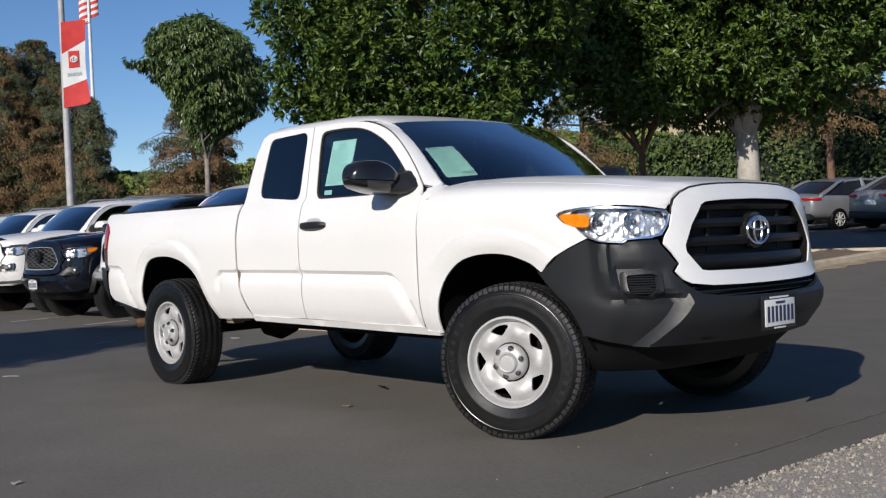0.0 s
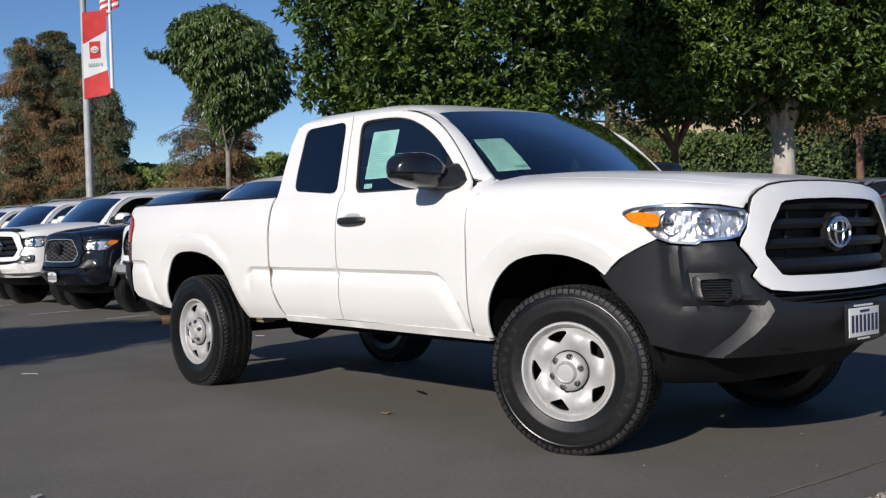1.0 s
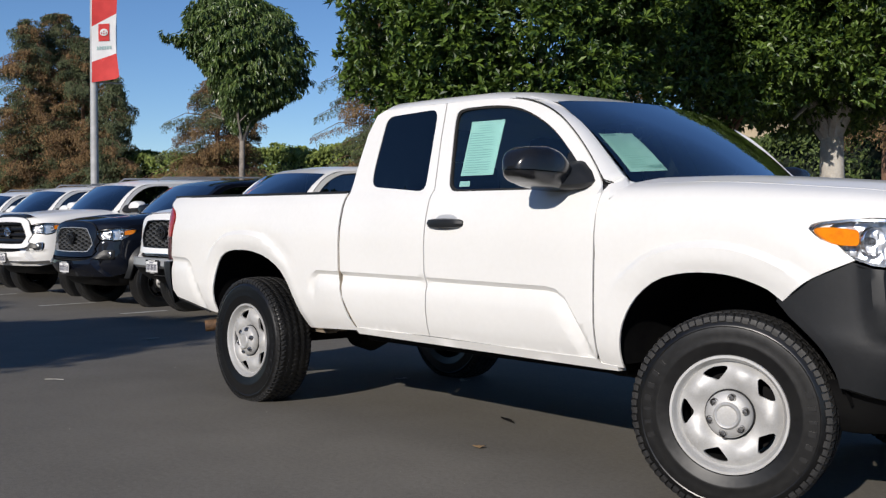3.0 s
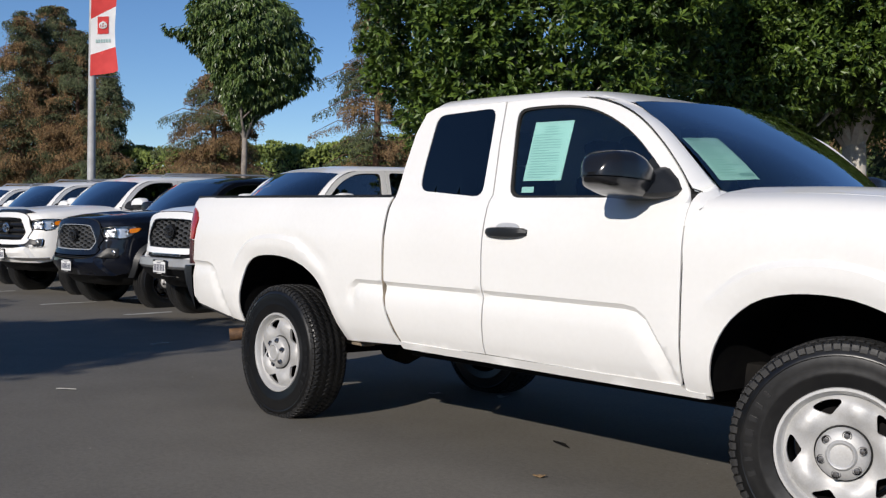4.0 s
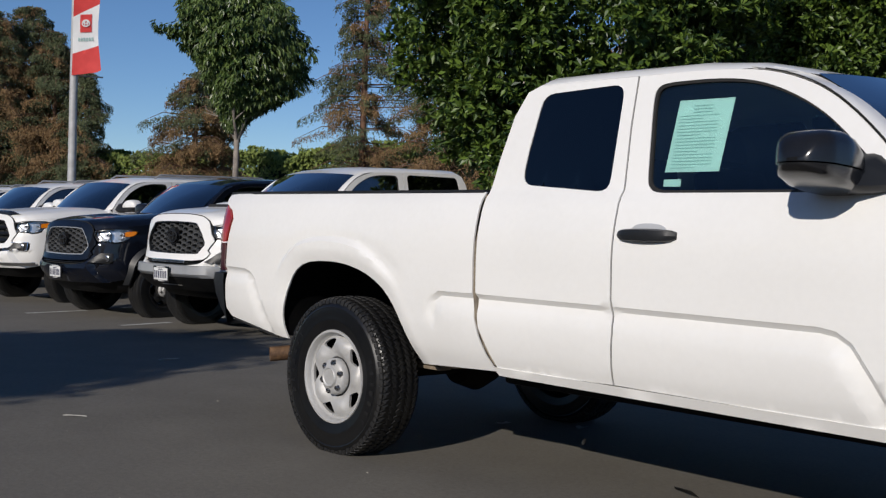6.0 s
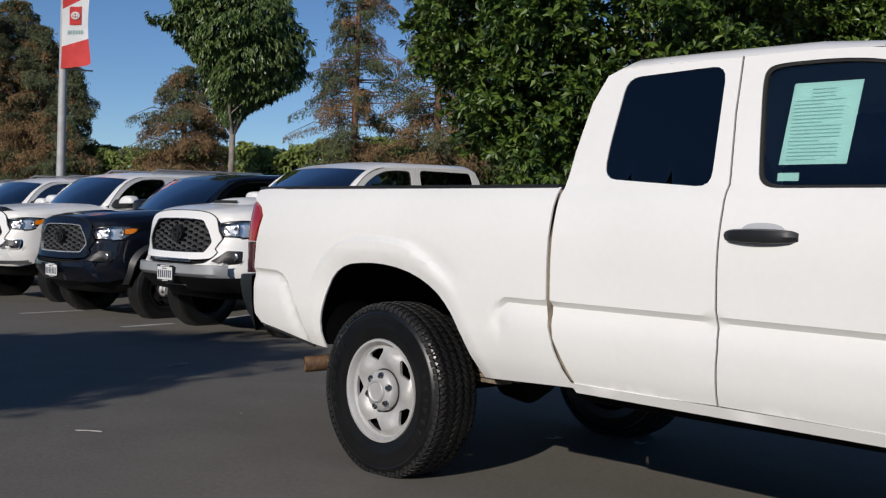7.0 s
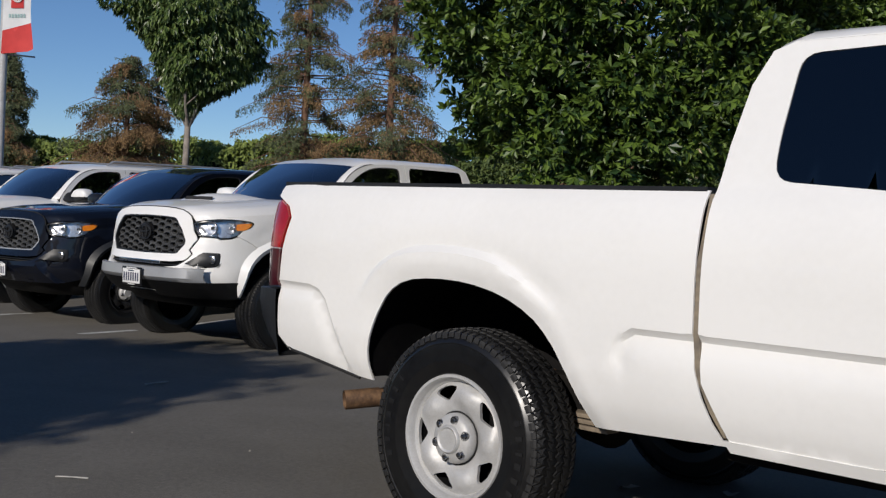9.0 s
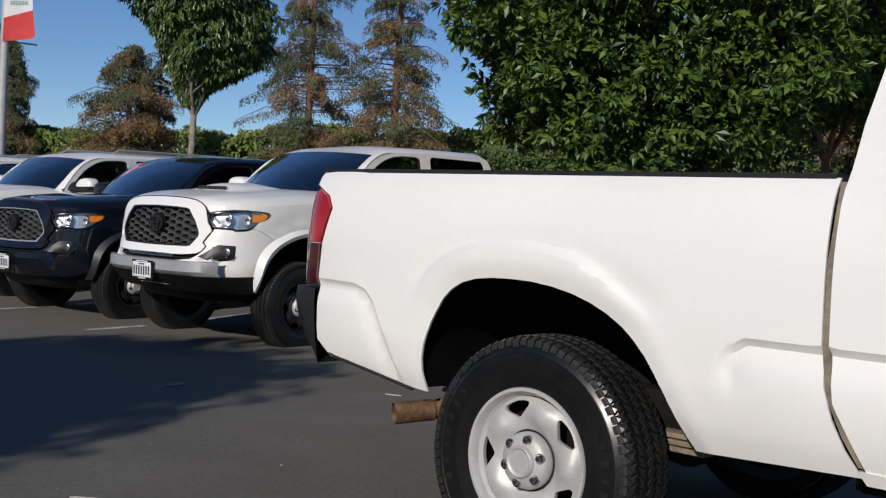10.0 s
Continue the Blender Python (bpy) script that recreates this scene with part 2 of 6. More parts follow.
def rounded(pts, r, k=4):
    """The polygon with its corners rounded by about r."""
    out = []
    n = len(pts)
    for i, b in enumerate(pts):
        a, c = pts[i - 1], pts[(i + 1) % n]
        ra, rc = min(.49, r / max(1e-6, math.dist(a, b))), min(.49, r / max(1e-6, math.dist(b, c)))
        p, q = [b[j] + (a[j] - b[j]) * ra for j in (0, 1)], [b[j] + (c[j] - b[j]) * rc for j in (0, 1)]
        for m in range(k + 1):
            t = m / k
            out.append(tuple((1 - t) ** 2 * p[j] + 2 * t * (1 - t) * b[j] + t * t * q[j] for j in (0, 1)))
    return out


def resample(pts, step):
    out = []
    for a, b in zip(pts, pts[1:] + pts[:1]):
        k = max(1, math.ceil(math.dist(a, b) / step))
        out += [(a[0] + (b[0] - a[0]) * i / k, a[1] + (b[1] - a[1]) * i / k) for i in range(k)]
    return out


def inside(poly, pts):
    """Which of the points lie in the polygon (numpy)."""
    x, y = pts[:, 0], pts[:, 1]
    hit = np.zeros(len(pts), bool)
    for (ax, ay), (bx, by) in zip(poly, poly[1:] + poly[:1]):
        if ay != by:
            hit ^= ((ay > y) != (by > y)) & (x < (bx - ax) * (y - ay) / (by - ay) + ax)
    return hit


def near(poly, pts):
    """Distance of points from an outline (numpy)."""
    best = np.full(len(pts), 9.0)
    for a, b in zip(poly, poly[1:] + poly[:1]):
        a, b = np.array(a), np.array(b)
        d = b - a
        t = np.clip(((pts - a) @ d) / max(d @ d, 1e-12), 0, 1)
        best = np.minimum(best, np.linalg.norm(pts - (a + t[:, None] * d), axis=1))
    return best


def near_line(line, pts):
    best = np.full(len(pts), 9.0)
    for a, b in zip(line, line[1:]):
        a, b = np.array(a), np.array(b)
        d = b - a
        t = np.clip(((pts - a) @ d) / max(d @ d, 1e-12), 0, 1)
        best = np.minimum(best, np.linalg.norm(pts - (a + t[:, None] * d), axis=1))
    return best


def offset(line, d):
    """The open line moved sideways by d (to its left)."""
    out = []
    for i, p in enumerate(line):
        a, b = line[max(i - 1, 0)], line[min(i + 1, len(line) - 1)]
        n = Vector((-(b[1] - a[1]), b[0] - a[0])).normalized()
        out.append((p[0] + n.x * d, p[1] + n.y * d))
    return out


def panel(bm, outline, surf, holes=(), step=0.04, depth=0.018, inward=None, edge=None, lines=()):
    """A curved sheet: an outline in two parameters, meshed, laid on surf(u, v), its rims turned in by depth along inward(u, v)."""
    edge = edge or step
    loops = [resample(list(outline), edge)] + [resample(list(h), edge) for h in holes]
    pts, cons, drop_ = [], [], set()
    for lp in loops:
        k = len(pts)
        pts += lp
        cons += [(k + i, k + (i + 1) % len(lp)) for i in range(len(lp))]
    for ln in lines:
        fine = []
        for a, b in zip(ln, ln[1:]):
            k = max(1, math.ceil(math.dist(a, b) / edge))
            fine += [(a[0] + (b[0] - a[0]) * i / k, a[1] + (b[1] - a[1]) * i / k) for i in range(k)]
        fine = np.array(fine + [ln[-1]])
        keep = inside(loops[0], fine)
        for lp in loops[1:]:
            keep &= ~inside(lp, fine)
        keep &= np.min([near(lp, fine) for lp in loops], axis=0) > .5 * step
        k = len(pts)
        pts += [(float(a), float(b)) for a, b in fine]
        cons += [(k + i, k + i + 1) for i in range(len(fine) - 1) if keep[i] and keep[i + 1]]
        pts = [p for p in pts]
        drop_.update(k + i for i in range(len(fine)) if not keep[i])
    if drop_:
        order = [i for i in range(len(pts)) if i not in drop_]
        back = {o: n for n, o in enumerate(order)}
        pts = [pts[i] for i in order]
        cons = [(back[a], back[b]) for a, b in cons]
    arr = np.array(loops[0])
    lo, hi = arr.min(0), arr.max(0)
    gx, gy = np.meshgrid(np.arange(lo[0] + step / 2, hi[0], step), np.arange(lo[1] + step / 2, hi[1], step))
    grid = np.stack([gx.ravel(), gy.ravel()], 1)
    if len(grid):
        keep = inside(loops[0], grid)
        for lp in loops[1:]:
            keep &= ~inside(lp, grid)
        grid = grid[keep]
    if len(grid):
        d = np.min([near(lp, grid) for lp in loops], axis=0)
        grid = grid[d > 0.45 * step]
        for ln in lines:
            grid = grid[near_line(ln, grid) > .4 * step]
    pts = [Vector(p) for p in pts] + [Vector((float(a), float(b))) for a, b in grid]
    vs, es, fs, *_ = delaunay_2d_cdt(pts, cons, [], 0, 1e-6)
    uv = np.array([(v.x, v.y) for v in vs])
    cen = np.array([uv[list(f)].mean(0) for f in fs])
    keep = inside(loops[0], cen)
    for lp in loops[1:]:
        keep &= ~inside(lp, cen)
    made = {}

    def vert(i):
        if i not in made:
            made[i] = bm.verts.new(surf(float(uv[i][0]), float(uv[i][1])))
        return made[i]
    count = {}
    for f, k in zip(fs, keep):
        if not k:
            continue
        f = list(f)
        bm.faces.new([vert(i) for i in f])
        for a, b in zip(f, f[1:] + f[:1]):
            count[(min(a, b), max(a, b))] = count.get((min(a, b), max(a, b)), 0) + 1
    if depth:
        low = {}

        def under(i):
            if i not in low:
                u, v = float(uv[i][0]), float(uv[i][1])
                low[i] = bm.verts.new(made[i].co + Vector(inward(u, v)) * depth)
            return low[i]
        for (a, b), c in count.items():
            if c == 1:
                bm.faces.new((made[a], made[b], under(b), under(a)))
    return bm


def side_of(pts, x, z):
    """Distance from an open line, and +1 to its left, -1 to its right."""
    best, sign = 9.0, 1
    for (ax, az), (bx, bz) in zip(pts, pts[1:]):
        dx, dz = bx - ax, bz - az
        t = min(1.0, max(0.0, ((x - ax) * dx + (z - az) * dz) / max(dx * dx + dz * dz, 1e-9)))
        d = math.hypot(x - ax - t * dx, z - az - t * dz)
        if d < best - 1e-9:
            best, sign = d, 1 if dx * (z - az) - dz * (x - ax) >= 0 else -1
    return best, sign


def dist_poly(pts, x, z):
    best = 9.0
    for (ax, az), (bx, bz) in zip(pts, pts[1:]):
        dx, dz = bx - ax, bz - az
        t = min(1.0, max(0.0, ((x - ax) * dx + (z - az) * dz) / max(dx * dx + dz * dz, 1e-9)))
        d = math.hypot(x - ax - t * dx, z - az - t * dz)
        best = min(best, d)
    return best

# ---------------------------------------------------------------- pickup truck (forward +x, front axle at x = 0)
WHEELBASE = 3.236
ARCH_F = [(-.527, .47), (-.518, .57), (-.498, .645), (-.46, .72), (-.405, .785), (-.315, .845), (-.205, .873), (-.09, .881), (.02, .874), (.11, .852), (.19, .82), (.27, .775), (.335, .71), (.38, .63), (.405, .54), (.415, .42)]
ARCH_R = [(-3.765, .48), (-3.765, .58), (-3.742, .66), (-3.705, .74), (-3.645, .825), (-3.555, .875), (-3.42, .890), (-3.26, .886), (-3.11, .855), (-2.995, .80), (-2.915, .73), (-2.855, .645), (-2.805, .55), (-2.760, .465)]
ARCH_F, ARCH_R = soften(ARCH_F, 1), soften(ARCH_R, 1)
PLAN = [(.93, 0), (.925, .2), (.905, .4), (.86, .57), (.77, .70), (.62, .79), (.45, .835), (.3, .855), (.1, .862), (-.2, .864)]
INSET = [(.30, .21), (.38, .155), (.45, .105), (.50, .065), (.55, .025), (.595, .004), (.645, 0), (.67, .015), (.70, .05), (.74, .07), (.80, .085), (.95, .105), (1.05, .12), (1.12, .14), (1.16, .17), (1.20, .22)]
SIDE = [(.36, .76), (.42, .785), (.46, .800), (.49, .817), (.52, .832), (.55, .844), (.60, .857), (.65, .8655), (.75, .871), (.85, .874), (.95, .875), (1.02, .871), (1.08, .860), (1.13, .845), (1.17, .826), (1.195, .805), (1.215, .775), (1.225, .745)]
CAB = [(.36, .76), (.42, .785), (.46, .800), (.49, .817), (.52, .832), (.55, .845), (.60, .858), (.65, .867), (.75, .8725), (.85, .875), (.95, .876), (1.02, .872), (1.08, .862), (1.13, .850), (1.17, .836), (1.20, .818), (1.222, .797)]
GROOVE = [(-2.665, .70), (-2.65, .745), (-2.60, .776), (-2.3, .776), (-1.7, .775), (-.90, .770), (-.845, .762), (-.80, .735), (-.735, .64), (-.665, .52)]
CORNER = [(-4.30, .806), (-4.08, .802), (-4.035, .79), (-4.0, .76), (-3.95, .66), (-3.89, .53)]
ARCH_LINES = [offset(a, d) for a in (ARCH_F, ARCH_R) for d in (.045, .067, .080, .093, .106, .119, .135)]
CREASE_LINES = [offset(g, d) for g in (GROOVE, CORNER) for d in (-.070, -.035, -.001, .010, .020)]
CREASE_LINES += [[(-2.26, z), (-.665, z)] for z in (.535, .565, .60)]
PLAN_U = [(0.0, PLAN[0])]
for _a, _b in zip(PLAN, PLAN[1:]):
    PLAN_U.append((PLAN_U[-1][0] + math.dist(_a, _b), _b))


def plan_at(u):
    """The nose's plan curve by arc length u from the centre (smooth)."""
    k = 0
    while k < len(PLAN_U) - 2 and PLAN_U[k + 1][0] < u:
        k += 1
    (ua, a), (ub, b) = PLAN_U[k], PLAN_U[k + 1]
    t = (u - ua) / (ub - ua)
    p0 = PLAN_U[k - 1][1] if k else (a[0], -PLAN[1][1])
    p3 = PLAN_U[min(k + 2, len(PLAN_U) - 1)][1]
    out = []
    for i in (0, 1):
        m1, m2 = (b[i] - p0[i]) / 2, (p3[i] - a[i]) / 2
        out.append((2 * t**3 - 3 * t**2 + 1) * a[i] + (t**3 - 2 * t**2 + t) * m1 + (-2 * t**3 + 3 * t**2) * b[i] + (t**3 - t**2) * m2)
    return out


def nose(u, z):
    """A point of the truck's front skin: u from the centre (+ is the left side), z up."""
    s = 1 if u >= 0 else -1
    x, y = plan_at(abs(u))
    w = min(1.0, max(0.0, (x - 0.12) / 0.62))
    low = smoothstep(.68, .42, z) * .075 * (1 - w)
    return Vector((x - interp(INSET, z) * w, s * (y - low), z))


PLAN_YX = sorted((x, y) for x, y in PLAN)


def half(x, z):
    """Half width of the truck's side skin: section, pressed grooves, wheel flares, nose and tail tapers."""
    if x > -.645:
        h = interp(SIDE, z + .055 * smoothstep(-.3, .8, x))
    elif z > 1.222:
        h = .797 - .24 * (z - 1.222)
    else:
        h = interp(CAB, z)
    if -2.75 < x < -.6 and z < .9:
        d, side = side_of(GROOVE, x, z)
        h -= .020 * (smoothstep(.020, .002, d) if side > 0 else smoothstep(.075, .0, d)) * smoothstep(-2.69, -2.63, x) * smoothstep(-.650, -.70, x)
    if x < -3.8 and z < .9:
        d, side = side_of(CORNER, x, z)
        h -= .014 * (smoothstep(.020, .002, d) if side > 0 else smoothstep(.075, .0, d))
    if z < 1.05:
        d = dist_poly(ARCH_F if x > -1.8 else ARCH_R, x, z)
        edge_d = .106 - .026 * smoothstep(-3.20, -2.95, x) * smoothstep(-1.9, -2.0, x)
        h += .023 * smoothstep(edge_d + .011, edge_d - .011, d) * (.04 + .96 * smoothstep(.76, .96, z)) - .010 * smoothstep(.045, .0, d) - .005 * smoothstep(.165, .12, d) * smoothstep(.80, .90, z)
    if x < -4.05:
        h -= .25 * (x + 4.05) ** 2
    if x > .1:
        inset = interp(INSET, z) * min(1.0, max(0.0, (x - 0.12) / 0.62))
        h -= .862 - interp(PLAN_YX, x + inset)
    return h


def make_side(s):
    return (lambda x, z: Vector((x, s * half(x, z), z))), (lambda x, z: Vector((0, -s, 0)))


def shoulder(x):
    """Height at which the fender's side turns into its top."""
    return 1.15 - .055 * smoothstep(-.3, .8, x)


def deck(x, v):
    """Hood and fender tops: x along, v across (0.8 at the shoulder)."""
    q = max(-1.0, min(1.0, v / .8))
    zs = shoulder(x)
    y = q * half(min(x, .80), zs)
    rise = .095 * (1 - abs(q) ** 5.5) ** .5 * (1 - .27 * smoothstep(.40, .75, x))
    z = zs + rise + .010 * smoothstep(.66, .56, abs(v)) + .012 * (1 - q * q) - .012 * smoothstep(.70, .75, x)
    return Vector((x, y, z))


def wheel(parent, at, spokes=5, rim=M_RIM, r=.383, width=.235, flat=.37, fine=True):
    """Tyre with tread blocks and a pressed-steel rim; outer face towards local -y."""
    hub = new("wheel")
    hub.parent = parent
    hub.matrix_basis = at
    w = width / 2
    q = r / .383
    bm = bmesh.new()
    prof = [(.205, w * .78), (.222, w * .95), (.26, w * 1.03), (.268, w * 1.045), (.274, w * 1.03), (.30 * q, w * 1.05), (.327 * q, w * 1.02), (.331 * q, w * 1.035), (.337 * q, w * 1.02), (.341 * q, w * .985), (.358 * q, w * .93), (.372 * q, w * .84), (.376 * q, w * .6), (.377 * q, 0)]
    prof = prof + [(rr, -a) for rr, a in reversed(prof[:-1])]
    lathe(bm, prof, 72)
    low = Matrix(at).to_3x3().inverted() @ Vector((0, 0, -1))
    for v in bm.verts:
        d = v.co.dot(low)
        if d > flat:
            v.co -= low * (d - flat)
    tyre = part("tyre", bm, M_SIDEWALL, hub, "black all-terrain tyre", angle=30)
    bm = bmesh.new()
    n = 78
    pitch = 2 * math.pi / n
    ribs = ((-.97, -.60, 0, .3725, .35), (-.57, -.21, .5, .3755, -.45), (-.18, .18, 0, .3765, .5), (.21, .57, .5, .3755, -.45), (.60, .97, 0, .3725, .35))
    for i in range(n):
        for a0, a1, off, r0, skew in ribs:
            t0 = pitch * (i + off + .05)
            t1 = t0 + pitch * (.86 + .06 * ((i * 7) % 3 - 1))
            lean_, mid = pitch * skew * .5, (a0 + a1) / 2
            vs = []
            for rr in (r0 * q - .004, r0 * q + .0052):
                for t, a in ((t0, a0), (t0 + pitch * .25, mid - .03), (t1, a0 + .04), (t1, a1), (t1 - pitch * .25, mid + .03), (t0, a1 - .04)):
                    tt = t + lean_ * (a - mid) / (a1 - a0) * 2
                    rad = rr - (.008 if abs(a) > .9 else 0)
                    vs.append(bm.verts.new((rad * math.cos(tt), a * w, rad * math.sin(tt))))
            order = (0, 1, 2, 3, 4, 5)
            bm.faces.new([vs[6 + k] for k in order])
            for k in range(6):
                j = (k + 1) % 6
                bm.faces.new((vs[k], vs[j], vs[6 + j], vs[6 + k]))
        # lugs rolled over the shoulder
        for sd in (-1, 1):
            t0, t1 = pitch * (i + .04), pitch * (i + (.86 if i % 2 else .80))
            rows_ = [((.362 * q, .93), (.3685 * q, .968)), ((.355 * q, .96), (.3585 * q, .992)), ((.349 * q - (.004 if i % 2 else 0), .97), (.3505 * q - (.004 if i % 2 else 0), 1.002))]
            top = [[bm.verts.new((r_ * math.cos(t), sd * a_ * w, r_ * math.sin(t))) for t in (t0, t1)] for _, (r_, a_) in rows_]
            low_ = [[bm.verts.new((r_ * math.cos(t), sd * a_ * w, r_ * math.sin(t))) for t in (t0, t1)] for (r_, a_), _ in rows_]
            for k in range(2):
                bm.faces.new((top[k][0], top[k][1], top[k + 1][1], top[k + 1][0]))
                for e in (0, 1):
                    bm.faces.new((top[k][e], top[k + 1][e], low_[k + 1][e], low_[k][e]))
            bm.faces.new((top[2][0], top[2][1], low_[2][1], low_[2][0]))
    for v in bm.verts:
        d = v.co.dot(low)
        if d > flat + .001:
            v.co -= low * (d - flat - .001)
    tagged(part("tread", bm, M_RUBBER, tyre, smooth=False), kind="stuff")
    bm = bmesh.new()
    for k in range(2):
        for i in range(7):
            t0 = math.radians(-38 + k * 180 + i * 9)
            vs = []
            for yy in (-w * 1.045, -w * 1.045 - .002):
                for rr, dt in ((.291 * q, .02), (.291 * q, .055 + .013 * ((i * 5) % 4)), (.318 * q, .055 + .013 * ((i * 5) % 4)), (.318 * q, .02)):
                    vs.append(bm.verts.new((rr * math.cos(t0 + dt), yy, rr * math.sin(t0 + dt))))
            for f in ((4, 5, 6, 7), (0, 1, 5, 4), (1, 2, 6, 5), (2, 3, 7, 6), (3, 0, 4, 7)):
                bm.faces.new([vs[j] for j in f])
    tagged(part("sidewall_lettering", bm, M_RAISED, tyre, "raised unreadable sidewall bars", smooth=False), kind="stuff")
    # rim barrel and flange
    bm = bmesh.new()
    f = -w * .86
    lathe(bm, [(.190, f + .030), (.197, f + .012), (.213, f + .002), (.219, f - .006), (.217, f - .013), (.208, f - .013), (.203, f - .006), (.199, f + .006), (.1935, f + .022)], 72)
    rim_ob = part("rim", bm, rim, hub)
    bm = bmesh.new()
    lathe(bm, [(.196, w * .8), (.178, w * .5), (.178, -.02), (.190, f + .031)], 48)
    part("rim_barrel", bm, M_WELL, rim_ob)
    # disc with five rounded windows near its edge
    phase, sect = math.radians(37), 2 * math.pi / spokes
    windows = []
    for k in range(spokes):
        c = phase + k * sect
        pts = [(.128, 0.0), (.140, .115), (.160, .255), (.170, .285), (.178, .245), (.182, 0.0), (.178, -.245), (.170, -.285), (.160, -.255), (.140, -.115)]
        windows.append(chaikin([(rr * math.cos(c + a), rr * math.sin(c + a)) for rr, a in pts], 2))

    def dish(x, z):
        rr = math.hypot(x, z)
        a = (math.atan2(z, x) - phase + sect / 2) % sect - sect / 2
        au = abs(a) / (sect / 2)
        hh = interp([(.080, .014), (.092, .010), (.104, .001), (.118, -.006), (.135, -.009), (.152, -.008), (.168, -.004), (.180, .004), (.188, .012), (.194, .018)], rr)
        spoke = -.009 * smoothstep(.50, .86, au) * smoothstep(.100, .135, rr) * smoothstep(.190, .168, rr)
        valley = .007 * smoothstep(.62, .10, au) * smoothstep(.098, .120, rr) * smoothstep(.180, .160, rr)
        return Vector((x, f + .012 + hh + spoke + valley, z))
    bm = bmesh.new()
    outer = [(.1945 * math.cos(2 * math.pi * k / 60), .1945 * math.sin(2 * math.pi * k / 60)) for k in range(60)]
    inner = [(.084 * math.cos(2 * math.pi * k / 36), .084 * math.sin(2 * math.pi * k / 36)) for k in range(36)]
    panel(bm, outer, dish, holes=[inner] + windows, step=.0125 if fine else .025, edge=.0095 if fine else .02, depth=.013, inward=lambda x, z: Vector((-x * .12, 1, -z * .12)))
    part("disc", bm, rim, rim_ob, "pressed steel disc with five windows", angle=40)
    bm = bmesh.new()
    lathe(bm, [(.086, f + .032), (.086, f + .002), (.082, f - .010), (.074, f - .017), (.060, f - .022), (.050, f - .025), (.047, f - .034), (.043, f - .037), (.038, f - .035), (.036, f - .032), (.02, f - .034), (0, f - .034)], 48)
    cap = part("hub_cap", bm, M_RIM, rim_ob, "silver centre cap")
    bm = bmesh.new()
    lathe(bm, [(.0160, f + .012), (.0160, f - .021), (.0140, f - .024), (.0125, f - .020), (.0105, f - .016), (.0100, f - .026), (.007, f - .031), (0, f - .032)], 18)
    # black ring round the cap, painting the shadow in its gap
    ringm = bmesh.new()
    lathe(ringm, [(.0895, f + .024), (.0925, f + .018), (.0895, f + .014), (.086, f + .018)], 48)
    part("cap_shadow_gap", ringm, M_GAP, rim_ob)
    nut = finish("lug_nut", bm, M_LUG)
    for k in range(6):
        t = 2 * math.pi * k / 6 + .3
        ob = new("lug_nut", nut)
        ob.parent = rim_ob
        ob.location = (.066 * math.cos(t), 0, .066 * math.sin(t))
    bm = bmesh.new()
    lathe(bm, [(.165, .02), (.165, 0), (.10, 0), (.10, -.01), (.05, -.01)], 32)
    part("brake_drum", bm, M_DARK, hub)
    return hub


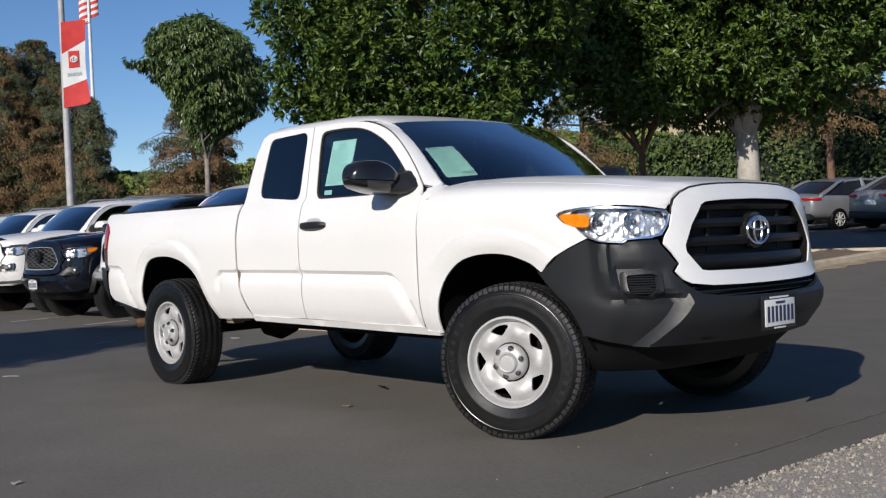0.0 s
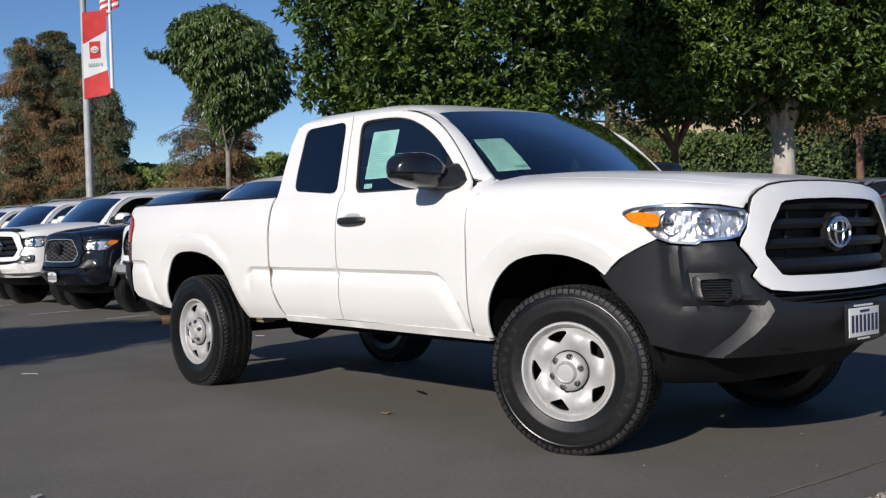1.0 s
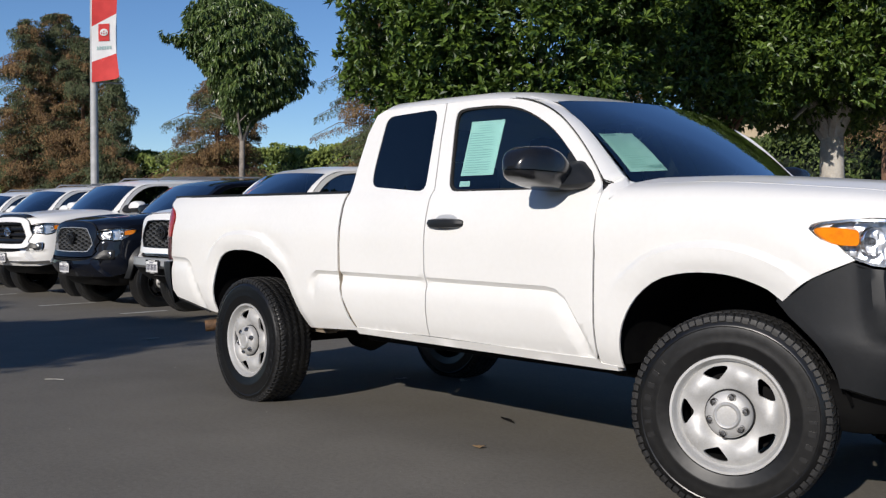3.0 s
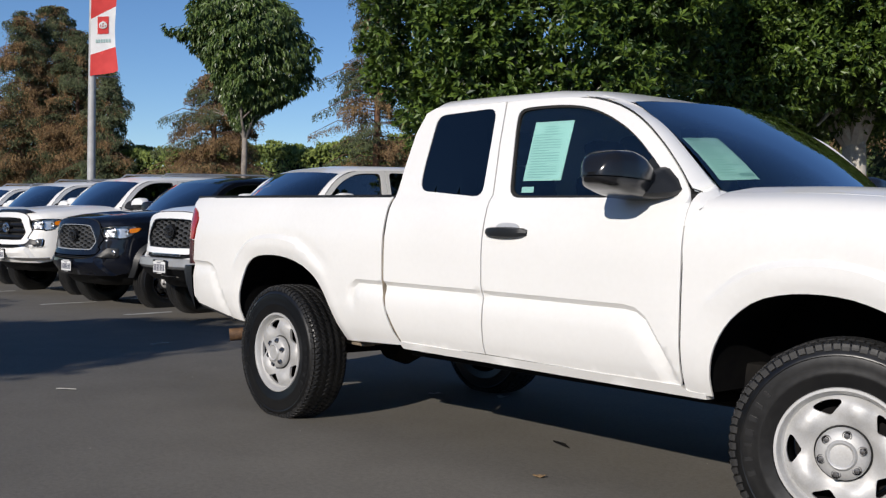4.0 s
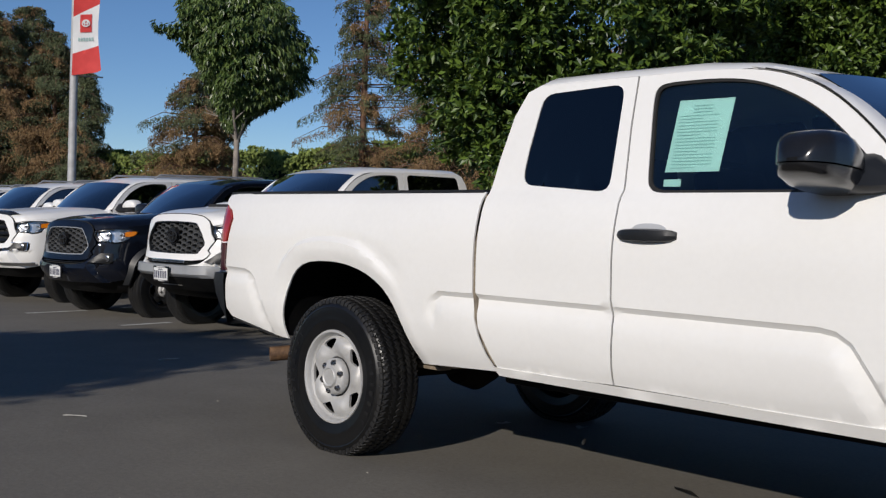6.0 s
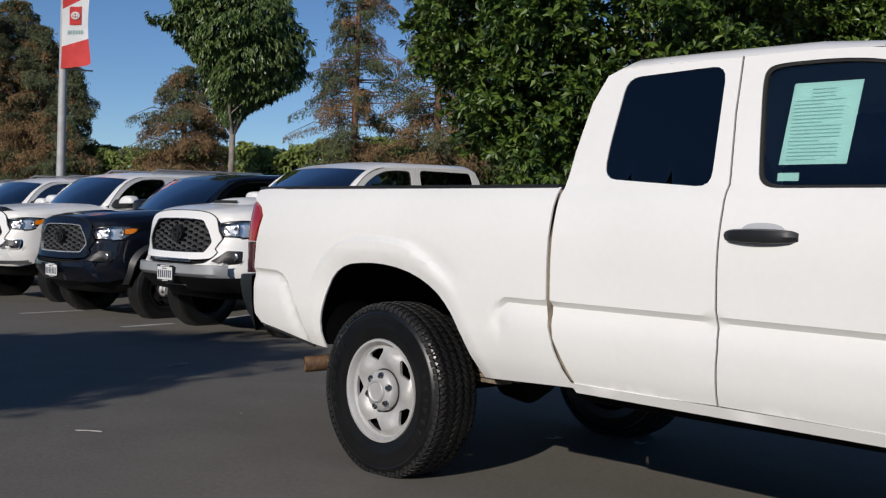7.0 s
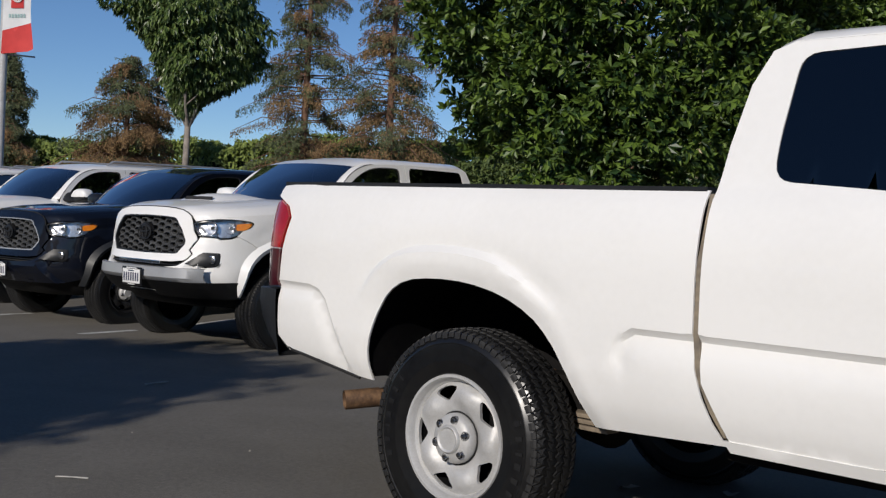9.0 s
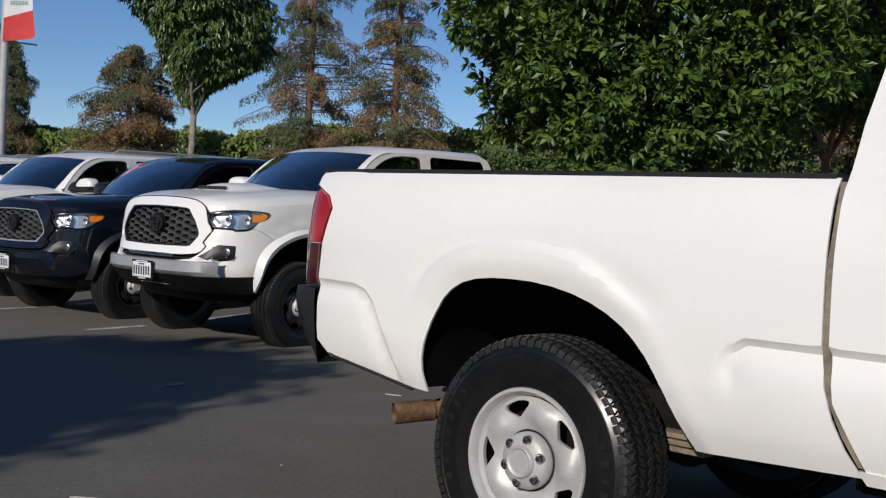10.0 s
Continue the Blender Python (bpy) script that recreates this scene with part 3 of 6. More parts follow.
def pickup(label, at, paint=M_WHITE, lower=M_PLASTIC, grille="bars", dx=0.0, steer=0.0, step=.04, lift=0.0, plate=True, rims=M_RIM, papers=False, bar=False, scoop=False, flares=None, wagon=False, name="pickup_truck", category="pickup truck"):
    """A compact pickup. dx lengthens the cab (and shortens the bed)."""
    root = thing(name, label, category, at=at)
    rdx = 1.72 if wagon else dx
    body = new("body")
    body.parent = root
    body.matrix_basis = pose(0, 0, lift)
    R = -1
    bx = -2.385 - dx            # cab's rear edge
    for s in (-1, 1):
        surf, inw = make_side(s)
        # bed side
        out = [(-4.365, 1.165), (-4.37, 1.215), (bx - .02, 1.215), (bx - .014, .8), (bx - .004, .70), (bx + .018, .62), (bx + .048, .55), (bx + .084, .485)]
        if dx:
            out = [(-4.365, 1.165), (-4.37, 1.215), (bx - .02, 1.215), (bx - .015, .8), (min(bx, -2.80), .47)]
        out += list(reversed(ARCH_R)) + [(-4.22, .545), (-4.29, .60), (-4.285, .80), (-4.27, .95), (-4.235, 1.08), (-4.27, 1.125)]
        bm = bmesh.new()
        panel(bm, out, surf, step=step, inward=inw, depth=.008, lines=ARCH_LINES + CREASE_LINES if papers else ())
        part("rear_quarter" if wagon else "bed_side", bm, paint, body)
        if wagon:
            bm = bmesh.new()
            cwin = chaikin([(-2.98, 1.60), (-3.78, 1.58), (-3.92, 1.28), (-2.98, 1.26)], 2)
            panel(bm, [(bx - .02, 1.222), (bx - .02, 1.655), (-3.9, 1.655), (-4.02, 1.63), (-4.1, 1.35), (-4.12, 1.222)], surf, holes=[cwin], step=step, inward=inw, depth=.03)
            part("upper_quarter", bm, paint, body)
            bm = bmesh.new()
            panel(bm, cwin, lambda x, z: surf(x, z) - Vector((0, s * .004, 0)), step=.1, depth=0)
            part("cargo_window", bm, M_PRIVACY, body, "dark cargo window")
            bm = bmesh.new()
            tube(bm, [(-1.5, s * .60, 1.70), (-1.6, s * .60, 1.755), (-3.6, s * .60, 1.755), (-3.75, s * .60, 1.69)], .014, 8)
            part("roof_rail", bm, M_GREYBAR, body)
        # cab side with its two doors
        qwin = rounded([(-2.195 - dx, 1.615), (-1.793, 1.628), (-1.776, 1.212), (-2.220 - dx, 1.245), (-2.222 - dx, 1.36)], .055)
        bm = bmesh.new()
        low = (-2.78 if dx else -2.285, .495)
        panel(bm, [(-1.705, .505), (-1.688, .70), (-1.695, .76), (-1.703, 1.14), (-1.733, 1.46), (-1.74, 1.653), (-2.0, 1.658), (-2.22 - dx, 1.655), (-2.285 - dx, 1.63), (-2.335 - dx, 1.53), (bx + .015, 1.35), (bx, 1.215), (bx + .005, .80), (bx + .02, .66), (low[0] + (-.03 if not dx else 0), .56), low], surf, holes=[qwin], step=step, inward=inw, depth=.008, lines=ARCH_LINES + CREASE_LINES if papers else ())
        door = part("access_door", bm, paint, body)
        bm = bmesh.new()
        panel(bm, qwin, lambda x, z: surf(x, z) - Vector((0, s * .004, 0)), step=.08, edge=.03, depth=0)
        part("window_glass", bm, M_PRIVACY, door, "dark privacy glass").visible_shadow = True
        win = [(-1.602, 1.208), (-1.618, 1.30), (-1.650, 1.55), (-1.645, 1.600), (-1.605, 1.618), (-1.40, 1.618), (-1.25, 1.602), (-1.12, 1.557), (-.98, 1.48), (-.86, 1.375), (-.77, 1.285), (-.715, 1.208)]
        win = rounded(win, .075, 5)
        bm = bmesh.new()
        top = soften([(-1.732, 1.653), (-1.5, 1.652), (-1.27, 1.642), (-1.12, 1.61), (-.98, 1.55), (-.85, 1.45), (-.73, 1.33), (-.655, 1.235), (-.64, 1.18)], 2)
        panel(bm, [(-1.697, .505), (-1.68, .70), (-1.687, .76), (-1.695, 1.14), (-1.725, 1.46)] + top + [(-.632, .94), (-.64, .52), (-.65, .495)], surf, holes=[win], step=step, inward=inw, depth=.008, lines=ARCH_LINES + CREASE_LINES if papers else ())
        door = part("front_door", bm, paint, body)
        bm = bmesh.new()
        panel(bm, win, lambda x, z: surf(x, z) - Vector((0, s * .012, 0)), step=.08, edge=.03, depth=0)
        gl = part("window_glass", bm, M_GLASS if papers and s < 0 else M_DARKSHIELD, door, "tinted door glass")
        gl.visible_shadow = False
        bm = bmesh.new()
        big = [(x, z) for x, z in win]
        cx, cz = -1.2, 1.4
        small = [(x + (cx - x) * .026, z + (cz - z) * .052) for x, z in win]
        panel(bm, big, lambda x, z: surf(x, z) - Vector((0, s * .004, 0)), holes=[small], step=.03, inward=inw, depth=.012)
        part("window_seal", bm, M_GAP, door)
        bm = bmesh.new()
        panel(bm, [(-.87, 1.225), (-.87, 1.36), (-.855, 1.37), (-.77, 1.285), (-.715, 1.22)], lambda x, z: surf(x, z) + Vector((0, s * .002, 0)), step=.05, inward=inw, depth=.02)
        part("mirror_sail", bm, M_PLASTIC, door)
        bm = bmesh.new()
        panel(bm, [(-1.76, .50), (-1.76, 1.64), (-1.655, 1.64), (-1.64, 1.2), (-1.64, .50)], lambda x, z: Vector((x, s * (half(x, z) - .012 - .022 * smoothstep(.62, .70, z) * smoothstep(.83, .79, z)), z)), step=.04, depth=0)
        panel(bm, [(-.66, .48), (-.70, 1.25), (-.56, 1.20), (-.60, .48)], lambda x, z: Vector((x, s * (half(x, z) - .012 - .022 * smoothstep(.40, .55, z) * smoothstep(.83, .79, z)), z)), step=.04, depth=0)
        tagged(part("door_shut_seal", bm, M_GAP, body), kind="stuff")
        # handle
        bm = bmesh.new()
        loops = []
        for i in range(13):
            t = i / 12
            x = -1.675 + .25 * t
            yo = .030 * math.sin(math.pi * min(1, max(0, t))) ** .5 + .004
            h = .024 * (.55 + .45 * math.sin(math.pi * t) ** .35)
            hw = half(x, 1.055)
            loops.append([(x, s * (hw + yo * .15), 1.055 - h), (x, s * (hw + yo), 1.055 - h * .8), (x, s * (hw + yo + .006), 1.055), (x, s * (hw + yo), 1.055 + h * .8), (x, s * (hw + yo * .15), 1.055 + h)])
        loft(bm, loops)
        part("handle", bm, M_PLASTIC, door, "black pull handle")
        # flat patch over the handle; its grey paints the shade of a white recess
        bm = bmesh.new()
        panel(bm, chaikin([(-1.62, 1.06), (-1.62, 1.082), (-1.59, 1.098), (-1.51, 1.098), (-1.47, 1.082), (-1.47, 1.06)], 2), lambda x, z: surf(x, z) + Vector((0, s * .002, 0)), step=.03, depth=.004, inward=inw)
        part("handle_recess_patch", bm, M_RECESS_GREY if papers else paint, door, "flat patch for the shaded recess above the handle")
        # mirror: glossy cap over a separate lower shell, on a sail at the door's corner
        top_ = [(0, 1.288), (.12, 1.322), (.30, 1.370), (.5, 1.382), (.75, 1.376), (.88, 1.358), (.96, 1.325), (1.0, 1.293)]
        low_ = [(0, 1.194), (.3, 1.200), (.55, 1.210), (.8, 1.230), (.93, 1.248), (1.0, 1.268)]
        deep = [(0, .085), (.2, .105), (.5, .108), (.8, .092), (.93, .066), (1.0, .030)]
        mats = (M_MIRROR_CAP, M_MIRROR_CAP) if papers else (M_GLOSSBLACK, M_GLOSSBLACK) if paint is M_BLUEBLACK else (paint, M_PLASTIC)
        mir = None
        for upper in (True, False):
            bm = bmesh.new()
            loops = []
            for i in range(17):
                t = (i / 16) ** .8
                seam = 1.267 + .010 * t + (.002 if upper else -.002)
                hx, hz = interp(deep, t) + (0 if upper else -.005), (interp(top_, t) - seam) if upper else (seam - interp(low_, t))
                loop = []
                for k in range(13):
                    c, q = math.cos(math.pi * k / 12), math.sin(math.pi * k / 12)
                    loop.append((-.880 + .030 * t + hx * math.copysign(abs(c) ** .5, c), s * (.805 + .342 * t), seam + (1 if upper else -1) * hz * q ** .48))
                loops.append(loop)
            loft(bm, loops)
            piece = part("side_mirror" if upper else "mirror_base", bm, mats[0 if upper else 1], body if upper else mir, "black mirror housing" if papers and upper else "", angle=50)
            mir = mir or piece
        bm = bmesh.new()
        loops = []
        for yy, x0, x1, z0, z1 in ((.765, -.885, -.690, 1.212, 1.330), (.805, -.89, -.692, 1.205, 1.318), (.835, -.93, -.705, 1.200, 1.300), (.875, -.965, -.745, 1.200, 1.282), (.93, -.975, -.79, 1.206, 1.262)):
            loops.append([(x0 + (x1 - x0) * a, s * yy, z0 + (z1 - z0) * b) for a, b in ((0, .55), (.06, .2), (.2, 0), (.75, 0), (.94, .10), (1, .28), (.86, .62), (.62, .94), (.5, 1), (.15, 1))])
        loft(bm, loops)
        part("mirror_arm", bm, M_PLASTIC, mir, angle=55)
        # fender
        k0 = next(i for i, p in enumerate(ARCH_F) if p[0] > .2)
        fend = [(-.632, .475), (-.54, .47)] + ARCH_F[:k0] + [(.225, .79), (.33, .875), (.47, .94), (.44, .965), (.385, 1.02), (.375, 1.047), (.41, 1.074), (.50, 1.085), (.60, 1.084), (.67, 1.076), (.722, 1.060)]
        fend += [(x, shoulder(x)) for x in (.724, .68, .60, .5, .4, .3, .2, .1, 0, -.15, -.3, -.63)] + [(-.633, 1.10), (-.622, .94)]
        bm = bmesh.new()
        panel(bm, fend, surf, step=step, inward=inw, depth=.008, lines=ARCH_LINES + CREASE_LINES if papers else ())
        part("front_fender", bm, paint, body)
        # rocker
        bm = bmesh.new()
        rr = -2.31 if not dx else -2.78
        panel(bm, [(rr, .503), (-.655, .498), (-.62, .480), (-.55, .476), (-.55, .455), (rr + .02, .468)], lambda x, z: surf(x, z) + Vector((0, s * .004, 0)), step=.08, inward=inw, depth=.05)
        part("rocker", bm, paint, body)
        # thin black line along the lower edge of the bed side
        bm = bmesh.new()
        tube(bm, [(-4.28, s * .825, .575), (-4.2, s * .838, .547), (-3.95, s * .845, .512), (-3.79, s * .848, .488)], .006, 8)
        part("bed_lower_dark_line", bm, M_GAP, body)
        # seal between cab and bed
        bm = bmesh.new()
        line = [(bx - .009, 1.205), (bx - .006, 1.0), (bx - .004, .80), (bx + .008, .68), (bx + .05, .58), (bx + .085, .51)] if not dx else [(bx - .009, 1.2), (bx - .006, .8), (bx, .6)]
        loft(bm, [[(x + o, s * (half(x, z) - k), z) for x, z in line] for o, k in ((-.0105, .025), (-.0095, .006), (.0085, .006), (.0095, .025))], closed=False)
        part("cab_seal", bm, M_SEAL, body, "weathered strip between cab and bed")
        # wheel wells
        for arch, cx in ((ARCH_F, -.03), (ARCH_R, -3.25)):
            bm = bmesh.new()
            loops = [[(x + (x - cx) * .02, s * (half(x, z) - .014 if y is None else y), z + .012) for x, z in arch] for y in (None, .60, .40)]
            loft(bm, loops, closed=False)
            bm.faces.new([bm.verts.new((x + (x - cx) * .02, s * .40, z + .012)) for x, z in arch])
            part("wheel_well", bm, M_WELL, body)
            if flares is not None:
                bm = bmesh.new()
                outer = [(x + (x - cx) * .14, z + (.055 if z > .6 else .0)) for x, z in arch]
                inner = [(x, z) for x, z in arch]
                loft(bm, [[(x, s * (half(x, z) + .0), z) for x, z in outer], [(x + (cx - x) * .01, s * (half(x, z) + .055), z) for x, z in [((a[0] * .4 + b[0] * .6), (a[1] * .4 + b[1] * .6)) for a, b in zip(outer, inner)]], [(x, s * (half(x, z) + .05), z - .01) for x, z in inner], [(x, s * (half(x, z) - .04), z) for x, z in inner]], closed=False)
                part("wheel_flare", bm, flares, body)
        # A-pillar
        bm = bmesh.new()
        drip = [(-1.27, 1.644), (-1.12, 1.612), (-.98, 1.552), (-.85, 1.452), (-.73, 1.332), (-.653, 1.237), (-.62, 1.215), (-.598, 1.185), (-.588, 1.158)]
        innr = [(-1.20, .655, 1.648), (-1.05, .642, 1.610), (-.93, .648, 1.535), (-.81, .660, 1.440), (-.70, .678, 1.340), (-.61, .693, 1.262), (-.572, .70, 1.224), (-.556, .712, 1.212), (-.55, .725, 1.204)]
        drip, innr = soften(drip, 2), soften(innr, 2)
        a = [(x + .004, s * (half(x, z) if z > 1.222 else .797 + .04 * smoothstep(1.215, 1.158, z)), z + .004) for x, z in drip]
        b = [((p[0] + q[0] * 2) / 3 + .012, s * (abs(p[1]) + q[1] * 2) / 3, (p[2] + q[2] * 2) / 3 - .012 + .026 * smoothstep(.10, .38, k / (len(a) - 1))) for k, (p, q) in enumerate(zip(a, innr))]
        c = [(q[0], s * q[1], q[2]) for q in innr]
        d = [(q[0] - .01, s * (q[1] - .005), q[2] - .03) for q in innr]
        e = [(p[0], p[1] - s * .02, p[2] - .01) for p in a]
        loft(bm, [e, a, b, c, d], closed=False)
        part("windscreen_pillar", bm, paint, body, angle=70)
        bm = bmesh.new()
        tube(bm, [(x, y - s * .0005, z) for x, y, z in a if 1.225 < z < 1.642], .0026, 6)
        part("door_frame_seam", bm, M_GAP, body)
        bm = bmesh.new()
        loft(bm, [[(x, s * y, z - d) for y, z in ((.855, 1.10), (.845, 1.13), (.829, 1.165), (.806, 1.198), (.768, 1.224), (.70, 1.246))] for x, d in ((-.636, 0), (-.60, .004), (-.555, .014))], closed=False)
        part("cowl_corner", bm, paint, body)
        # tail lamp
        bm = bmesh.new()

        def tl(x, z):
            return Vector((x - .012 * smoothstep(-4.27, -4.39, x), s * (half(min(x, -4.2), z) + .012 - .9 * max(0, -4.30 - x) ** 1.5 * 1.6), z))
        panel(bm, [(-4.275, .955), (-4.24, 1.08), (-4.272, 1.122), (-4.33, 1.150), (-4.39, 1.125), (-4.425, 1.05), (-4.42, .955)], tl, step=.03, depth=.05, inward=inw)
        tail = part("tail_light", bm, M_RED, body, "red tail light lens")
        bm = bmesh.new()
        panel(bm, [(-4.285, .80), (-4.276, .95), (-4.42, .95), (-4.40, .795)], tl, step=.03, depth=.05, inward=inw)
        part("lower_lens", bm, M_DARKRED, tail, "dark smoked lower lens")
    # hood
    bm = bmesh.new()
    front = lambda v: .748 - .03 * abs(v)
    edge_f = [(front(v), v) for v in [k * .067 for k in range(-10, 11)]]
    outline = [(-.60, -.675), (-.3, -.672), (.0, -.67), (.3, -.67), (.45, -.67), (.6, -.67)] + edge_f + [(.6, .67), (.45, .67), (.3, .67), (.0, .67), (-.3, .672), (-.60, .675), (-.52, .60), (-.40, .4), (-.33, .15), (-.33, -.15), (-.40, -.4), (-.52, -.60)]
    down = lambda x, v: Vector((0, 0, -1))
    panel(bm, outline, deck, step=step * 1.3, depth=.012, inward=down)
    hood = part("hood", bm, paint, body)
    for s in (-1, 1):
        bm = bmesh.new()
        edge_t = [(x, s * .8) for x in (-.62, -.3, 0, .2, .4, .5, .60, .66, .70, .724)]
        tip = [(front(.74), s * .74), (front(.68), s * .677)]
        back_e = [(x, s * .677) for x in (.6, .45, .3, 0, -.3, -.60)]
        panel(bm, edge_t + tip + back_e, deck, step=.05, depth=.012, inward=down, edge=.03)
        part("fender_top", bm, paint, body)
    bm = bmesh.new()
    panel(bm, [(-.60, -.76), (.7, -.76), (.7, .76), (-.60, .76), (-.45, .5), (-.36, 0), (-.45, -.5)], lambda x, v: deck(x, v) - Vector((0, 0, .014)), step=.06, depth=0)
    part("hood_underside", bm, M_GAP, body)
    if scoop:
        bm = bmesh.new()
        loops = []
        for x, h in ((.28, .005), (.22, .045), (.1, .055), (-.1, .05), (-.3, .01)):
            loops.append([tuple(deck(x, y) + Vector((0, 0, h * (1 - (abs(y) / .27) ** 4) - .002))) for y in (-.27, -.22, -.1, 0, .1, .22, .27)])
        loft(bm, loops, closed=False)
        part("hood_scoop", bm, paint, hood)
        # flat black patch on the closed scoop, painting the shade of its mouth
        bm = bmesh.new()
        panel(bm, [(-.2, 0), (.2, 0), (.19, .03), (-.19, .03)], lambda u, v: deck(.262 - v * .5, u) + Vector((.012, 0, .006 + v)), step=.05, depth=.0)
        part("scoop_mouth_shade", bm, M_GAP, hood, "black patch for the shaded scoop opening")
    # cowl
    bm = bmesh.new()
    cow = lambda k: [(-.62 + .24 * (1 - (abs(y) / .74) ** 2) + k * .06 - .06, y, 1.212 + .03 * (1 - (abs(y) / .74) ** 2)) for y in [v * .0735 for v in range(-10, 11)]]
    loft(bm, [cow(2), cow(1), cow(0), cow(-1)], closed=False)
    part("cowl", bm, M_GAP, body)
    # windscreen
    bm = bmesh.new()
    rows = []
    for i in range(9):
        t = i / 8
        yb = .70 + (.645 - .70) * t
        row = []
        for j in range(17):
            w = -1 + j / 8
            xb = -.565 + .18 * (1 - w * w)
            xt = -1.045 + .085 * (1 - w * w)
            zt = 1.612 + .026 * (1 - w * w)
            row.append((xb + (xt - xb) * t + .02 * math.sin(math.pi * t), w * yb, 1.226 + .028 * (1 - w * w) + (zt - 1.226 - .028 * (1 - w * w)) * t + .015 * math.sin(math.pi * t)))
        rows.append(row)
    loft(bm, rows, closed=False)
    ws = part("windscreen", bm, M_SHIELD if papers else M_DARKSHIELD, body, "tinted windscreen")
    ws.visible_shadow = False
    # roof
    drip = [(-2.30 - rdx, 1.60), (-2.265 - rdx, 1.642), (-2.2 - rdx, 1.658), (-1.9, 1.659), (-1.7, 1.657), (-1.5, 1.655), (-1.27, 1.646), (-1.17, 1.636), (-1.10, 1.624), (-1.045, 1.613)]
    bm = bmesh.new()
    rows = []
    for i, (x, zd) in enumerate(drip):
        row = []
        yd = .797 - .24 * (min(zd, 1.645) - 1.222) if x < -1.2 else .695 - .05 * smoothstep(-1.27, -1.045, x)
        for j in range(21):
            w = math.sin(math.pi / 2 * (-1 + j / 10))
            front = smoothstep(-1.3, -1.03, x)
            xx = x + .085 * (1 - w * w) * front - .03 * (1 - w * w) * smoothstep(-2.2 - rdx, -2.3 - rdx, x)
            crown = (.042 * (1 - abs(w) ** 14) + .028 * (1 - w * w)) * (1 - .72 * smoothstep(-1.5, -1.045, x) ** 1.6) * (1 - .35 * smoothstep(-2.2 - rdx, -2.31 - rdx, x))
            row.append((xx, w * (yd - .001), zd - .005 + crown))
        rows.append(row)
    loft(bm, rows, closed=False)
    bmesh.ops.subdivide_edges(bm, edges=bm.edges, cuts=1, smooth=.6, use_grid_fill=True)
    part("roof", bm, paint, body, angle=60)
    # cab back
    bm = bmesh.new()
    rows = []
    for x, z, y in ((-2.385 - rdx, .60, .80), (-2.385 - rdx, 1.215, .79), (-2.37 - rdx, 1.35, .765), (-2.335 - rdx, 1.53, .72), (-2.30 - rdx, 1.60, .705), (-2.285 - rdx, 1.66, .60)):
        rows.append([(x - .02 * (1 - w * w), w * y, z) for w in [-1 + j / 6 for j in range(13)]])
    loft(bm, rows, closed=False)
    back = part("cab_back", bm, paint, body)
    bm = bmesh.new()
    panel(bm, chaikin([(-.62, 1.26), (.62, 1.26), (.56, 1.56), (-.56, 1.56)], 2), lambda u, v: Vector((-2.41 - rdx + (v - 1.26) * .12, u, v)), step=.1, depth=.0)
    part("rear_window", bm, M_PRIVACY, back, "dark rear window")
    if not wagon:
        # bed: rails, inner walls, floor, tailgate
        for s in (-1, 1):
            bm = bmesh.new()
            panel(bm, [(-4.37, .735), (bx - .03, .735), (bx - .03, .806), (-4.1, .806), (-4.37, .782)], lambda x, y: Vector((x, s * y, 1.226)), step=.1, depth=.022, inward=lambda x, y: Vector((0, 0, -1)))
            part("bed_rail_cap", bm, M_PLASTIC, body, "black bed rail cap")
            bm = bmesh.new()
            box(bm, -4.33, bx - .03, s * .72 - .012, s * .72 + .012, .90, 1.212, .004)
            part("bed_wall", bm, M_PLASTIC, body)
        bm = bmesh.new()
        box(bm, -4.33, bx - .03, -.72, .72, .90, .93, .004)
        part("bed_floor", bm, M_PLASTIC, body)
        bm = bmesh.new()
        box(bm, bx - .06, bx - .03, -.74, .74, .62, 1.218, .006)
        part("bed_front_wall", bm, paint, body)
        bm = bmesh.new()
        box(bm, -4.385, -4.33, -.70, .70, .64, 1.218, .012)
        part("tailgate", bm, paint, body)
    bm = bmesh.new()
    rp = [(-4.29, .870), (-4.36, .866), (-4.42, .850), (-4.475, .80), (-4.50, .72), (-4.51, .55), (-4.51, 0)]
    rp = rp + [(x, -y) for x, y in reversed(rp[:-1])]
    loft(bm, [[(-4.30 + (x + 4.30) * k, y * (1 - .05 * (1 - k)), z) for x, y in rp] for z, k in ((.51, .04), (.545, .25), (.60, .58), (.67, .85), (.74, .98), (.785, .95), (.79, .2))], closed=False)
    part("rear_bumper", bm, M_PLASTIC, body, "dark rear bumper")
    # underbody
    bm = bmesh.new()
    box(bm, bx + .02, -.58, -.70, .70, .42, .50, .02)
    box(bm, -2.3, -1.2, .12, .55, .33, .46, .05)
    box(bm, -1.15, -.45, -.2, .2, .32, .46, .06)
    tube(bm, [(-3.1, 0, .38), (-1.2, 0, .40)], .04, 10)
    box(bm, -.55, .70, -.38, .38, .40, 1.0, .05)
    for s in (-1, 1):
        box(bm, -4.3, .6, s * .52 - .05, s * .52 + .05, .46, .58, .01)
    box(bm, -3.95, -2.5, -.42, .42, .50, .64, .03)
    part("chassis", bm, M_DARK, body)
    bm = bmesh.new()
    tube(bm, [(-WHEELBASE, -.7, .37), (-WHEELBASE, .7, .37)], .045, 12)
    lathe(bm, [(.0, -.14), (.10, -.12), (.14, 0), (.10, .12), (0, .14)], 20, Matrix.Translation((-WHEELBASE, 0, .37)))
    part("axle", bm, M_DARK, root)
    bm = bmesh.new()
    tube(bm, [(0, -.66, .37), (0, .66, .37)], .035, 10)
